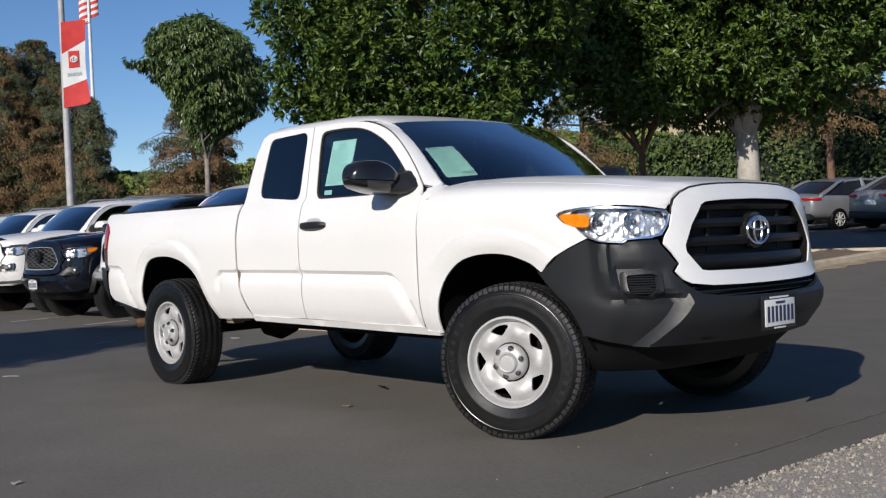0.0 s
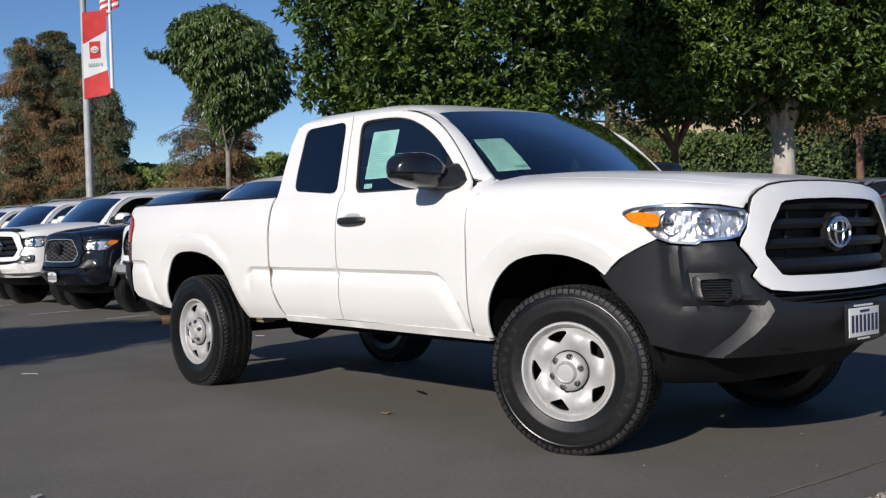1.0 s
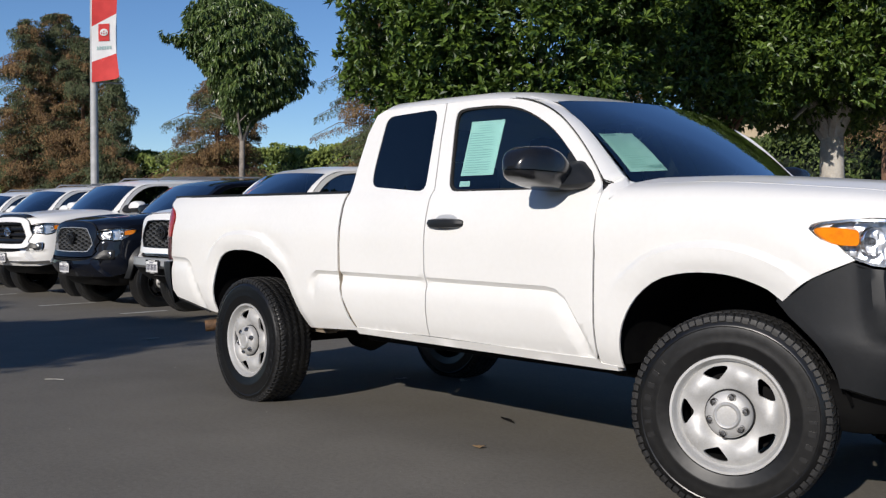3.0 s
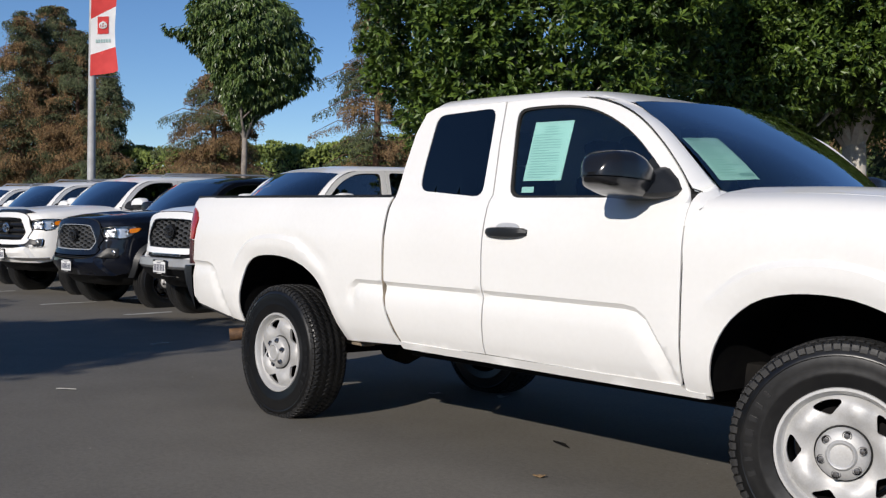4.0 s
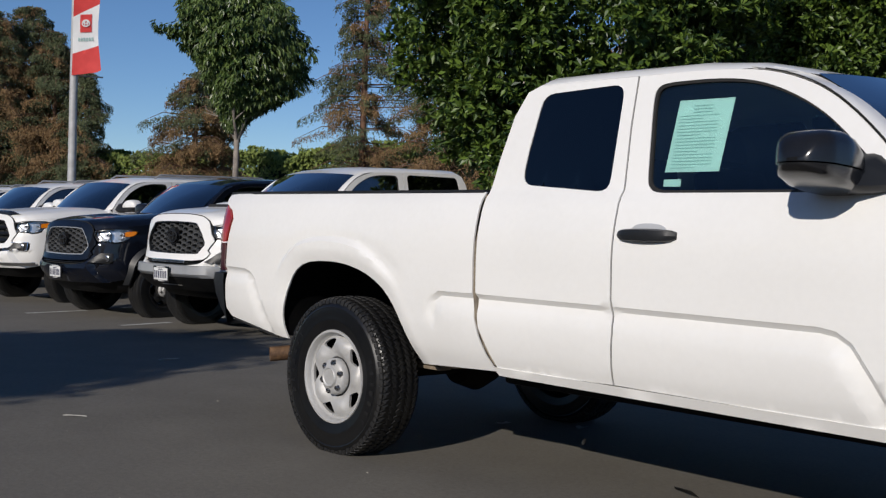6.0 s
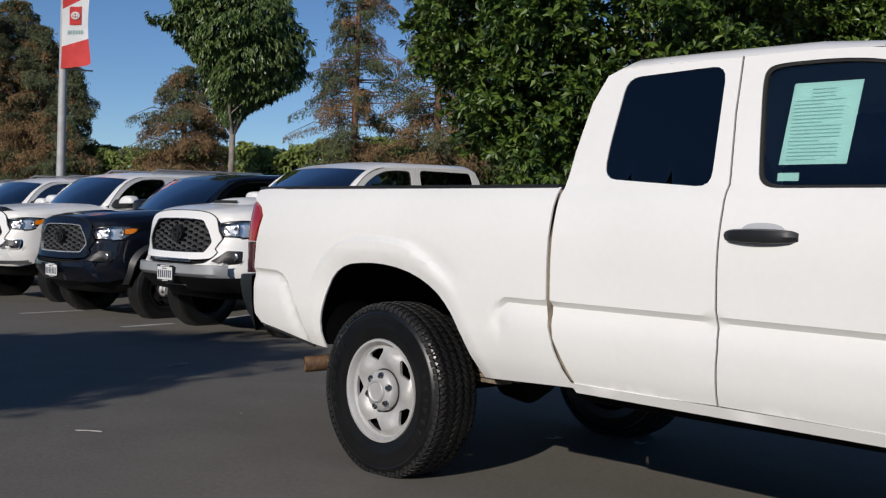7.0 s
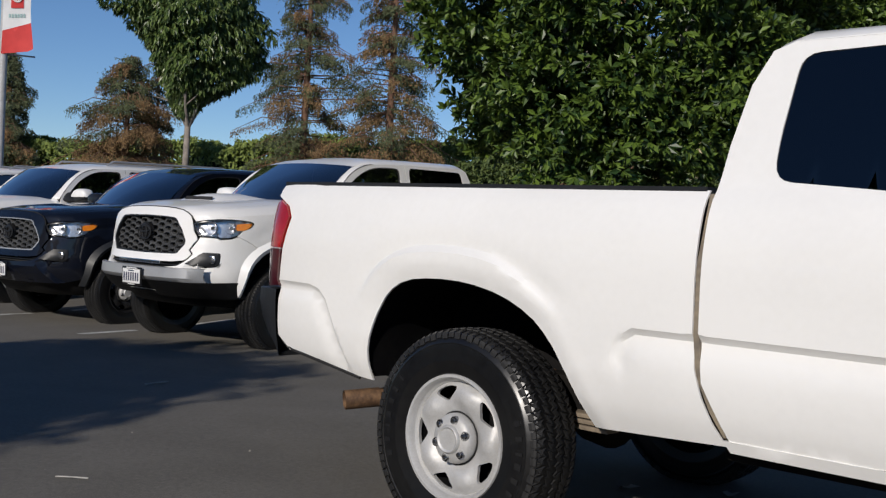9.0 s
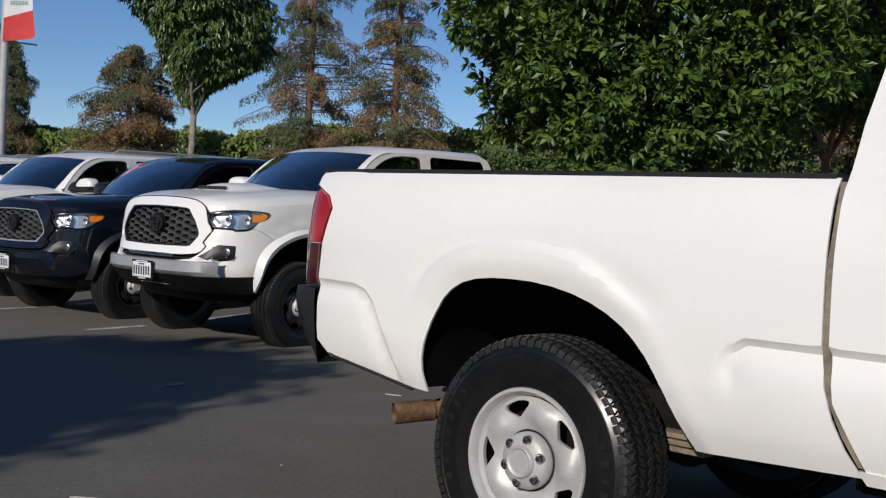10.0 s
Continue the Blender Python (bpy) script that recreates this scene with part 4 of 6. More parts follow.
    part("drive_shaft", bm, M_DARK, root)
    for s in (-1, 1):
        bm = bmesh.new()
        for k in range(3):
            box(bm, -3.85 + k * .1, -2.62 - k * .1, s * .60 - .035, s * .60 + .035, .455 - k * .02, .47 - k * .02, .003)
        part("leaf_spring", bm, M_SPRING, root)
    bm = bmesh.new()
    tube(bm, [(-2.3, -.42, .43), (-2.9, -.45, .46), (-3.3, -.50, .60), (-3.55, -.56, .56), (-3.78, -.64, .43), (-3.815, -.70, .404), (-3.882, -.815, .390)], [.03, .03, .03, .03, .03, .033, .034], 14, caps=False)
    tube(bm, [(-3.82, -.71, .4026), (-3.89, -.828, .3885)], .0375, 20, caps=False)
    tube(bm, [(-3.84, -.744, .3985), (-3.89, -.828, .3885)], .0335, 20, caps=False)
    pipe = part("exhaust_pipe", bm, M_RUST, root, "rusty tan exhaust tip")
    # black plug inside the tip: shade of the hollow pipe given as colour
    bm = bmesh.new()
    tube(bm, [(-3.84, -.744, .3985), (-3.855, -.769, .3955)], .0332, 18, caps=True)
    part("exhaust_bore_shade", bm, M_GAP, pipe, "black disc for the shaded hollow of the pipe")
    # nose: grille surround
    surround = [(.0, 1.173), (.2, 1.170), (.327, 1.163), (.43, 1.150), (.50, 1.128), (.548, 1.10), (.575, 1.06), (.583, 1.03), (.60, .975), (.63, .935), (.640, .905), (.61, .870), (.575, .815), (.604, .782), (.575, .745), (.54, .727), (.42, .714), (.2, .709), (.0, .708)]
    surround_half = list(surround)
    surround = surround + [(-u, z) for u, z in reversed(surround[1:-1])]
    opening = [(.0, 1.100), (.25, 1.096), (.37, 1.088), (.405, 1.075), (.482, .985), (.534, .895), (.532, .865), (.458, .783), (.42, .778), (.2, .774), (0, .772)]
    opening = opening + [(-u, z) for u, z in reversed(opening[1:-1])]
    back_in = lambda u, z: Vector((-1, 0, 0))
    bm = bmesh.new()
    panel(bm, surround, lambda u, z: nose(u, z) + Vector((.012 * smoothstep(.0, .05, 1.0), 0, 0)), holes=[opening], step=step, depth=.008, inward=back_in)
    seam = bmesh.new()
    tube(seam, [nose(u, z) + Vector((.004, 0, .004)) for u, z in [(-a, b) for a, b in reversed(surround_half[1:8])] + surround_half[:8]], .0045, 6)
    part("hood_seam", seam, M_GAP, body)
    sur = part("grille_surround", bm, paint, body)
    shift = Vector((-.045, 0, 0))
    gr = new("grille")
    gr.parent = body
    bm = bmesh.new()
    panel(bm, opening, lambda u, z: nose(u, z) + Vector((-.075, 0, 0)), step=.08, depth=0)
    part("grille_back", bm, M_GAP, gr)
    bm = bmesh.new()
    loft(bm, [[nose(u, z) + Vector((k, 0, 0)) for u, z in opening] for k in (.004, -.03, -.076)], caps=False)
    part("grille_shell", bm, M_GRILLE, gr)
    if grille == "bars":
        for z0, z1 in ((1.046, 1.094), (.966, 1.014), (.884, .932), (.782, .848)):
            ue = .385 if z0 > 1 else (.475 if z0 > .93 else (.515 if z0 > .86 else .45))
            bm = bmesh.new()
            loops = []
            for i in range(25):
                u = -ue + 2 * ue * i / 24
                p = nose(u, (z0 + z1) / 2)
                loops.append([(p.x - .07, p.y, z0), (p.x - .025, p.y, z0 + .004), (p.x - .012, p.y, (z0 + z1) / 2), (p.x - .025, p.y, z1 - .004), (p.x - .07, p.y, z1)])
            loft(bm, loops)
            part("grille_bar", bm, M_GRILLE, gr)
        for u in (-.30, .30):
            bm = bmesh.new()
            p = nose(u, .93)
            box(bm, p.x - .073, p.x - .062, u - .012, u + .012, .78, 1.09, .003)
            part("grille_upright", bm, M_GAP, gr)
    else:
        bm = bmesh.new()
        for row in range(11):
            z = .797 + row * .0275
            for col in range(-4, 4):
                u = col * .176 + (.088 if row % 2 else 0)
                lim = interp([(.77, .42), (.885, .53), (1.09, .42)], z)
                if abs(u) > lim:
                    continue
                c = nose(u, z) + Vector((-.03, 0, 0))
                hexo = [(-.057, 0), (-.031, .0275), (.031, .0275), (.057, 0), (.031, -.0275), (-.031, -.0275)]
                loft(bm, [[c + Vector((-.03, a, b)) for a, b in hexo], [c + Vector((0, a, b)) for a, b in hexo], [c + Vector((0, a * .84, b * .74)) for a, b in hexo], [c + Vector((-.03, a * .80, b * .70)) for a, b in hexo]], caps=False)
        part("grille_mesh", bm, M_MESH, gr, "dark honeycomb mesh")
        bm = bmesh.new()
        panel(bm, opening, lambda u, z: nose(u, z) + Vector((.006, 0, 0)), holes=[[(u * .965, .935 + (z - .935) * .93) for u, z in opening]], step=.05, depth=.03, inward=back_in)
        part("grille_rim", bm, M_GREYBAR if paint is M_BLUEBLACK else M_PLASTIC, gr)
    # badge (plain ellipses)
    bm = bmesh.new()
    c = nose(0, .950) + Vector((.002 if grille == "bars" else .012, 0, 0))
    for a, b, oz, oy in ((.092, .064, 0, 0), (.034, .060, 0, 0), (.070, .024, .026, 0)):
        pts = [c + Vector((0, oy + a * math.cos(2 * math.pi * i / 28), oz + b * math.sin(2 * math.pi * i / 28))) for i in range(29)]
        tube(bm, pts, .0065, 8, caps=False)
    badge = part("badge", bm, M_CHROME if grille == "bars" else M_PLASTIC, gr, "chrome oval badge" if grille == "bars" else "")
    bm = bmesh.new()
    lathe(bm, [(.088, .03), (.086, .0), (0, -.006)], 32, Matrix.Translation(c - Vector((.012, 0, 0))) @ Matrix.Rotation(radians(90), 4, "Z"))
    part("badge_disc", bm, M_GLOSSBLACK, gr)
    # headlights
    for s in (-1, 1):
        lampo = [(.588, 1.035), (.60, 1.054), (.72, 1.070), (.863, 1.081), (1.003, 1.081), (1.11, 1.071), (1.155, 1.060), (1.174, 1.046), (1.15, 1.022), (1.10, .99), (1.039, .958), (.985, .938), (.934, .923), (.86, .917), (.822, .915), (.80, .928), (.74, .931), (.69, .932), (.638, .945), (.603, .99)]
        back = lambda u, z: Vector((-.8, -s * .35, 0)).normalized()
        bm = bmesh.new()
        panel(bm, lampo, lambda u, z: nose(s * u, z) + Vector((.010, s * .006, 0)), step=.05, depth=.05, inward=back)
        lens = part("headlight", bm, M_LENS, body, "clear faceted headlight lens")
        lens.visible_shadow = False
        bm = bmesh.new()
        panel(bm, lampo, lambda u, z: nose(s * u, z) + back(u, z) * (.050 + .003 * math.sin(u * 83) * math.sin(z * 121 + u * 11) + .0015 * math.sin(u * 260 + z * 60)), step=.012 if papers else .03, depth=-.03, inward=back)
        part("reflector", bm, M_REFLECTOR, lens, "silver reflector bowl", angle=14)
        for u0, rr in ((.73, .040), (.90, .036)):
            bm = bmesh.new()
            p = nose(s * u0, 1.005) + back(u0, 1) * .035
            q = Matrix.Translation(p) @ Matrix.Rotation(s * (0.2 + .9 * (u0 - .7)), 4, "Z") @ Matrix.Rotation(radians(90), 4, "Z")
            lathe(bm, [(rr * 1.42, .004), (rr * 1.42, -.012), (rr * 1.34, -.014), (rr * 1.2, .004), (rr * .85, .020), (rr * .45, .026), (rr * .40, .0), (rr * .30, -.006), (0, -.008)], 28, q)
            part("bulb_housing", bm, M_CHROME, lens)
        bm = bmesh.new()
        panel(bm, chaikin([(1.165, 1.044), (1.13, 1.012), (1.08, .992), (1.00, .988), (.985, .995), (.98, 1.035), (.995, 1.045), (1.12, 1.054)], 1), lambda u, z: nose(s * u, z) + Vector((.013, s * .0085, 0)), step=.04, depth=.012, inward=back)
        part("turn_signal", bm, M_AMBER, lens, "amber turn signal")
        bm = bmesh.new()
        panel(bm, [(u, z) for u, z in lampo], lambda u, z: nose(s * u, z) + Vector((.004, s * .003, 0)), holes=[[((.88 + (u - .88) * .965), 1.0 + (z - 1.0) * .88) for u, z in lampo]], step=.04, depth=.03, inward=back)
        part("headlight_bezel", bm, M_GLOSSBLACK if grille != "bars" or wagon else M_CHROME, lens)
    # bumper skin with fog pockets
    for s in (-1, 1):
        fog = rounded([(.655, .780), (.672, .705), (.735, .664), (.835, .672), (.852, .70), (.838, .784), (.70, .790)], .014)
        bl = [(.0, .655), (.35, .662), (.50, .68), (.55, .715), (.582, .742), (.612, .782), (.584, .816), (.618, .866), (.648, .905), (.648, .925), (.69, .924), (.74, .922), (.80, .918), (.822, .906), (.86, .908), (.94, .914), (.99, .930), (1.045, .942), (1.075, .938), (1.18, .875), (1.30, .79), (1.27, .765), (1.20, .70), (1.135, .62), (1.08, .54), (1.05, .50), (.92, .475), (.75, .452), (.0, .452)]
        bm = bmesh.new()

        def skin(u, z):
            p = nose(s * u, z)
            n = Vector((1, 0, 0)).lerp(Vector((.70, s * .71, 0)), smoothstep(.4, .85, u))
            ue = .572 + max(0.0, .645 - z) * .70
            low = smoothstep(.700, .665, z)
            ramp = min(1.0, max(0.0, (ue + .07 - u) / .07))
            bar_ = (.018 * ramp - .042 * (1 - ramp) * smoothstep(1.08, .80, u) - .032 * smoothstep(.12, .55, u) * smoothstep(.95, .62, u)) * low
            corner = (.026 if papers else .0) * smoothstep(.875, .905, u) * smoothstep(.985, .945, u) * smoothstep(.66, .80, z)
            hollow = (.011 if papers else .0) * smoothstep(.625, .65, u) * smoothstep(.885, .86, u) * smoothstep(.83, .80, z) * smoothstep(.645, .66, z)
            ledge = .030 * smoothstep(.90, .955, z) * smoothstep(.95, .86, u)
            return p + n * (bar_ + corner - hollow - ledge)
        chamfer = [[(.572 + (.645 - z) * .70 + k, z) for z in (.645, .60, .55, .50, .47)] for k in (0.0, .07)]
        panel(bm, bl, skin, holes=[fog], step=step * .8, depth=.03, inward=back_in, lines=chamfer)
        part("front_bumper", bm, lower, body, "charcoal plastic bumper corner" if lower is M_PLASTIC else "", angle=24)
        bm = bmesh.new()
        panel(bm, fog, lambda u, z: skin(u, z) + Vector((-.016, -s * .012, 0)), step=.05, depth=-.016, inward=back_in)
        part("fog_pocket", bm, M_GRILLE if grille == "bars" else M_PLASTIC, body)
        if grille == "bars" and not wagon:
            bm = bmesh.new()
            fc = (.753, .728)
            panel(bm, [(fc[0] + (u - fc[0]) * 1.02, fc[1] + (z - fc[1]) * 1.03) for u, z in fog], lambda u, z: skin(u, z) + Vector((.006, s * .006, 0)), holes=[[(fc[0] + (u - fc[0]) * .80, fc[1] + (z - fc[1]) * .78) for u, z in fog]], step=.02, depth=.02, inward=back_in)
            part("fog_bezel", bm, lower, body, "charcoal frame of the vent")
        bm = bmesh.new()
        if grille == "bars" and not wagon:
            for i in range(8):
                z = .690 + i * .0105
                tube(bm, [skin(.695 + q * .0254, z) + Vector((-.008, -s * .006, 0)) for q in range(6)], .0028, 5)
            part("vent_slat", bm, M_PLASTIC, body)
        else:
            bz = bmesh.new()
            panel(bz, rounded([(.45, .69), (.60, .682), (.81, .672), (.825, .70), (.812, .800), (.47, .80)] if wagon else [(.56, .70), (.66, .690), (.85, .672), (.862, .70), (.845, .795), (.70, .80)], .012), lambda u, z: skin(u, z) + Vector((.004, s * .003, 0)), step=.03, depth=.012, inward=back_in)
            part("fog_bezel", bz, M_PLASTIC, body, "black fog light bezel")
            if wagon:
                fr_ = bmesh.new()
                fb = rounded([(.45, .69), (.60, .682), (.81, .672), (.825, .70), (.812, .800), (.47, .80)], .012)
                panel(fr_, fb, lambda u, z: skin(u, z) + Vector((.010, s * .007, 0)), holes=[[(.64 + (u - .64) * .95, .74 + (z - .74) * .86) for u, z in fb]], step=.03, depth=.012, inward=back_in)
                part("fog_frame", fr_, M_CHROME, body, "chrome frame of the fog light")
            p = skin(.735 if wagon else .785, .737)
            lathe(bm, [(.036, .02), (.036, -.008), (.031, -.010), (.028, -.002), (0, -.007)], 24, Matrix.Translation(p) @ Matrix.Rotation(radians(90 + s * 25), 4, "Z"))
            part("fog_light", bm, M_CHROME, body, "round fog light")
    # lower intake, valance, bumper step
    bm = bmesh.new()
    panel(bm, [(-.58, .66), (.58, .66), (.60, .78), (-.60, .78)], lambda u, z: nose(u, z) + Vector((-.06, 0, 0)), step=.06, depth=0)
    part("lower_intake", bm, M_GAP, body)
    bm = bmesh.new()
    for z in (.685, .705):
        tube(bm, [nose(u * .1, z) + Vector((-.03, 0, 0)) for u in range(-5, 6)], .006, 6)
    part("intake_slat", bm, M_PLASTIC, body)
    bm = bmesh.new()
    val = [(u * 1.5 / 12, .0) for u in range(-12, 13)]
    rows = []
    for z, ins in ((.475, .0), (.455, .045), (.42, .06), (.38, .09), (.34, .13), (.315, .20)):
        row = []
        for i in range(25):
            u = -1.05 + 2.10 * i / 24
            ins_ = ins + .062 * smoothstep(.42, .66, abs(u))
            p = nose(u, max(z, .40))
            zz = z + (.05 * smoothstep(.7, 1.05, abs(u)) if z < .5 else 0)
            row.append((p.x - ins_, p.y * (1 - ins_ * .42), zz))
        rows.append(row)
    loft(bm, rows, closed=False)
    part("lower_valance", bm, M_AIRDAM, body, "black lower air dam")
    if wagon:
        bm = bmesh.new()
        rows = [[tuple(nose(u, z) + Vector((k, 0, 0))) for u in [v * .06 for v in range(-16, 17)]] for z, k in ((.53, .0), (.525, .02), (.50, .022), (.485, .0))]
        loft(bm, rows, closed=False)
        part("bumper_trim", bm, M_CHROME, body, "chrome strip along the lower bumper")
        bm = bmesh.new()
        loft(bm, [[tuple(deck(.70 + a, v) + Vector((.0, 0, b))) for v in [k * .07 for k in range(-10, 11)]] for a, b in ((-.06, .004), (-.02, .03), (.03, .03), (.045, .0))], closed=False)
        part("hood_deflector", bm, M_GLOSSBLACK, body, "black hood deflector")
    if bar:
        bm = bmesh.new()
        p = nose(0, .70)
        box(bm, p.x - .03, p.x + .01, -.30, .30, .685, .715, .005)
        part("light_bar", bm, M_CHROME, body, "slim light bar in the lower intake")
        bm = bmesh.new()
        rows = [[tuple(nose(u, z) + Vector((k, 0, 0))) for u in [v * .05 for v in range(-16, 17)]] for z, k in ((.665, .0), (.66, .035), (.58, .045), (.545, .03), (.535, -.02))]
        loft(bm, rows, closed=False)
        part("bumper_bar", bm, M_GREYBAR, body, "grey painted lower bumper")
        bm = bmesh.new()
        rows = [[tuple(nose(u, z) + Vector((k, 0, 0)) + Vector((0, (.012 if u > 0 else -.012) * min(1, abs(u) * 2), 0))) for u in [v * .055 for v in range(-20, 21)]] for z, k in ((.545, .012), (.54, .030), (.47, .025), (.40, -.02))]
        loft(bm, rows, closed=False)
        part("bumper_skirt", bm, M_AIRDAM, body, "black plastic skirt under the bumper")
    if plate:
        bm = bmesh.new()
        px = nose(0, .6).x + (.05 if bar else .014)
        py = 0.0 if papers else .09
        box(bm, px, px + .012, -.19 + py, .10 + py, .490, .648, .006)
        hold = part("plate_bracket", bm, M_GLOSSBLACK, body, "black plate frame")
        bm = bmesh.new()
        box(bm, px + .013, px + .017, -.173 + py, .083 + py, .508, .630, .002)
        pl = part("plate", bm, M_WHITEPAPER, hold, "white number plate with dark bars")
        bm = bmesh.new()
        for i in range(7):
            y = py - .147 + i * .034
            box(bm, px + .0175, px + .0195, y - .009, y + .009, .528, .600)
        box(bm, px + .0175, px + .0195, py - .085, py - .005, .610, .620)
        tagged(part("plate_bars", bm, M_INKBLUE, pl, smooth=False), kind="stuff")
        bm = bmesh.new()
        box(bm, px + .0125, px + .0145, py - .125, py + .035, .635, .643)
        box(bm, px + .0125, px + .0145, py - .095, py + .005, .495, .502)
        tagged(part("frame_lettering_bars", bm, M_WHITEPAPER, hold, smooth=False), kind="stuff")
    # cabin
    bm = bmesh.new()
    box(bm, bx + .03, -.6, -.72, .72, .52, .62, .02)
    part("cabin_floor", bm, M_TRIMGREY, body)
    bm = bmesh.new()
    loft(bm, [[(x, y, z) for x, z in ((-.36, 1.20), (-.62, 1.235), (-.95, 1.20), (-1.0, 1.10), (-.95, .85), (-.6, .7), (-.36, .9))] for y in (-.70, -.3, .3, .70)])
    part("dashboard", bm, M_TRIMGREY, body)
    bm = bmesh.new()
    cw = Vector((-1.1, .37, 1.13))
    q = Matrix.Translation(cw) @ Matrix.Rotation(radians(-62), 4, "Y")
    tube(bm, [q @ Vector((.185 * math.cos(a * math.pi / 14), .185 * math.sin(a * math.pi / 14), 0)) for a in range(29)], .014, 8, caps=False)
    tube(bm, [q @ Vector((-.17, 0, 0)), q @ Vector((.17, 0, 0))], .018, 6)
    tube(bm, [q @ Vector((0, 0, 0)), q @ Vector((0, 0, .25))], .03, 8)
    part("steering_wheel", bm, M_GAP, body)
    for s in (-1, 1):
        bm = bmesh.new()
        box(bm, -1.85, -1.3, s * .37 - .24, s * .37 + .24, .66, .84, .05)
        m = Matrix.Translation((-1.86, s * .37, .84)) @ Matrix.Rotation(radians(-14), 4, "Y")
        box(bm, -.07, .07, -.23, .23, 0, .55, .05, m)
        box(bm, -.05, .05, -.13, .13, .57, .74, .04, m)
        part("seat", bm, M_SEAT, body)
    bm = bmesh.new()
    box(bm, -.86, -.82, -.11, .11, 1.49, 1.56, .015)
    part("rear_view_mirror", bm, M_GAP, body)
    # wheels
    z = .366 if papers else .37
    y = .800 if papers else .795
    size = {"r": .376, "width": .222} if papers else {}
    wheel(root, pose(.0, -y, z, 0, 0, steer), rim=rims, fine=papers, flat=.366 if papers else .37, **size)
    wheel(root, pose(.0, y, z, 0, 0, 180 + steer), rim=rims, fine=papers, flat=.366 if papers else .37, **size)
    xr, zr, fr = (-WHEELBASE - .026, z - .012, .354) if papers else (-WHEELBASE, z, .37)
    wheel(root, pose(xr, -y, zr), rim=rims, fine=papers, flat=fr, **size)
    wheel(root, pose(xr, y, zr, 0, 0, 180), rim=rims, fine=papers, flat=fr, **size)
    if papers:
        surf, inw = make_side(-1)
        bm = bmesh.new()
        sheet = [(-1.556, 1.284), (-1.334, 1.284), (-1.318, 1.545), (-1.544, 1.547)]
        at_glass = lambda x, z: surf(x, z) + Vector((0, .018, 0))
        panel(bm, sheet, at_glass, step=.08, depth=.0)
        sh = part("price_sheet", bm, M_PAPER, body, "pale green price sheet behind the door glass")
        bm = bmesh.new()
        for i in range(20):
            z = 1.298 + i * .0118
            ln = .165 if i % 5 else .10
            if i > 16:
                ln = .08
            x0 = -1.535 if i < 17 else -1.48
            panel(bm, [(x0, z), (x0 + ln, z), (x0 + ln, z + .0028), (x0, z + .0028)], lambda x, z: at_glass(x, z) + Vector((0, -.002, 0)), step=.2, depth=0)
        part("print_bars", bm, M_INK, sh, smooth=False)
        bm = bmesh.new()
        panel(bm, [(-1.552, 1.232), (-1.480, 1.232), (-1.482, 1.258), (-1.554, 1.258)], at_glass, step=.1, depth=0)
        part("small_sticker", bm, M_PAPER, body, "small pale sticker in the door glass")
        # sheet behind the windscreen

        def shield(u, v):
            w = u / .68
            xb = -.565 + .18 * (1 - w * w)
            xt = -1.045 + .085 * (1 - w * w)
            zb, zt = 1.226 + .028 * (1 - w * w), 1.612 + .026 * (1 - w * w)
            return Vector((xb + (xt - xb) * v + .02 * math.sin(math.pi * v) - .012, w * (.70 - .055 * v), zb + (zt - zb) * v + .015 * math.sin(math.pi * v) - .006))
        bm = bmesh.new()
        panel(bm, [(-.645, .13), (-.480, .13), (-.480, .555), (-.645, .555)], shield, step=.06, depth=0)
        sh = part("windscreen_sheet", bm, M_PAPER, body, "pale green sheet behind the windscreen")
        bm = bmesh.new()
        for i in range(14):
            v = .17 + i * .0245
            ln = .08 if i % 4 else .13
            panel(bm, [(-.635, v), (-.635 + ln, v), (-.635 + ln, v + .0045), (-.635, v + .0045)], lambda a, b: shield(a, b) + Vector((.003, 0, .002)), step=.2, depth=0)
        panel(bm, [(-.635, .525), (-.575, .525), (-.575, .545), (-.635, .545)], lambda a, b: shield(a, b) + Vector((.003, 0, .002)), step=.2, depth=0)
        panel(bm, [(-.55, .16), (-.49, .16), (-.49, .19), (-.55, .19)], lambda a, b: shield(a, b) + Vector((.003, 0, .002)), step=.2, depth=0)
        part("print_bars", bm, M_INK, sh, smooth=False)
    return root

# ---------------------------------------------------------------- ground
def ground_z(x, y):
    rise = .038 * max(0.0, y - 5.5) * smoothstep(5.0, 9.0, y) * smoothstep(-26, -13, x)
    back = .038 * min(9.0, max(0.0, y - 2.4)) * smoothstep(-7.2, -8.2, x) * smoothstep(-60, -30, x)
    dip = -.012 * min(60.0, max(0.0, -x - 4.5))
    return max(min(rise, 1.3), back) + dip * smoothstep(30, 12, y)


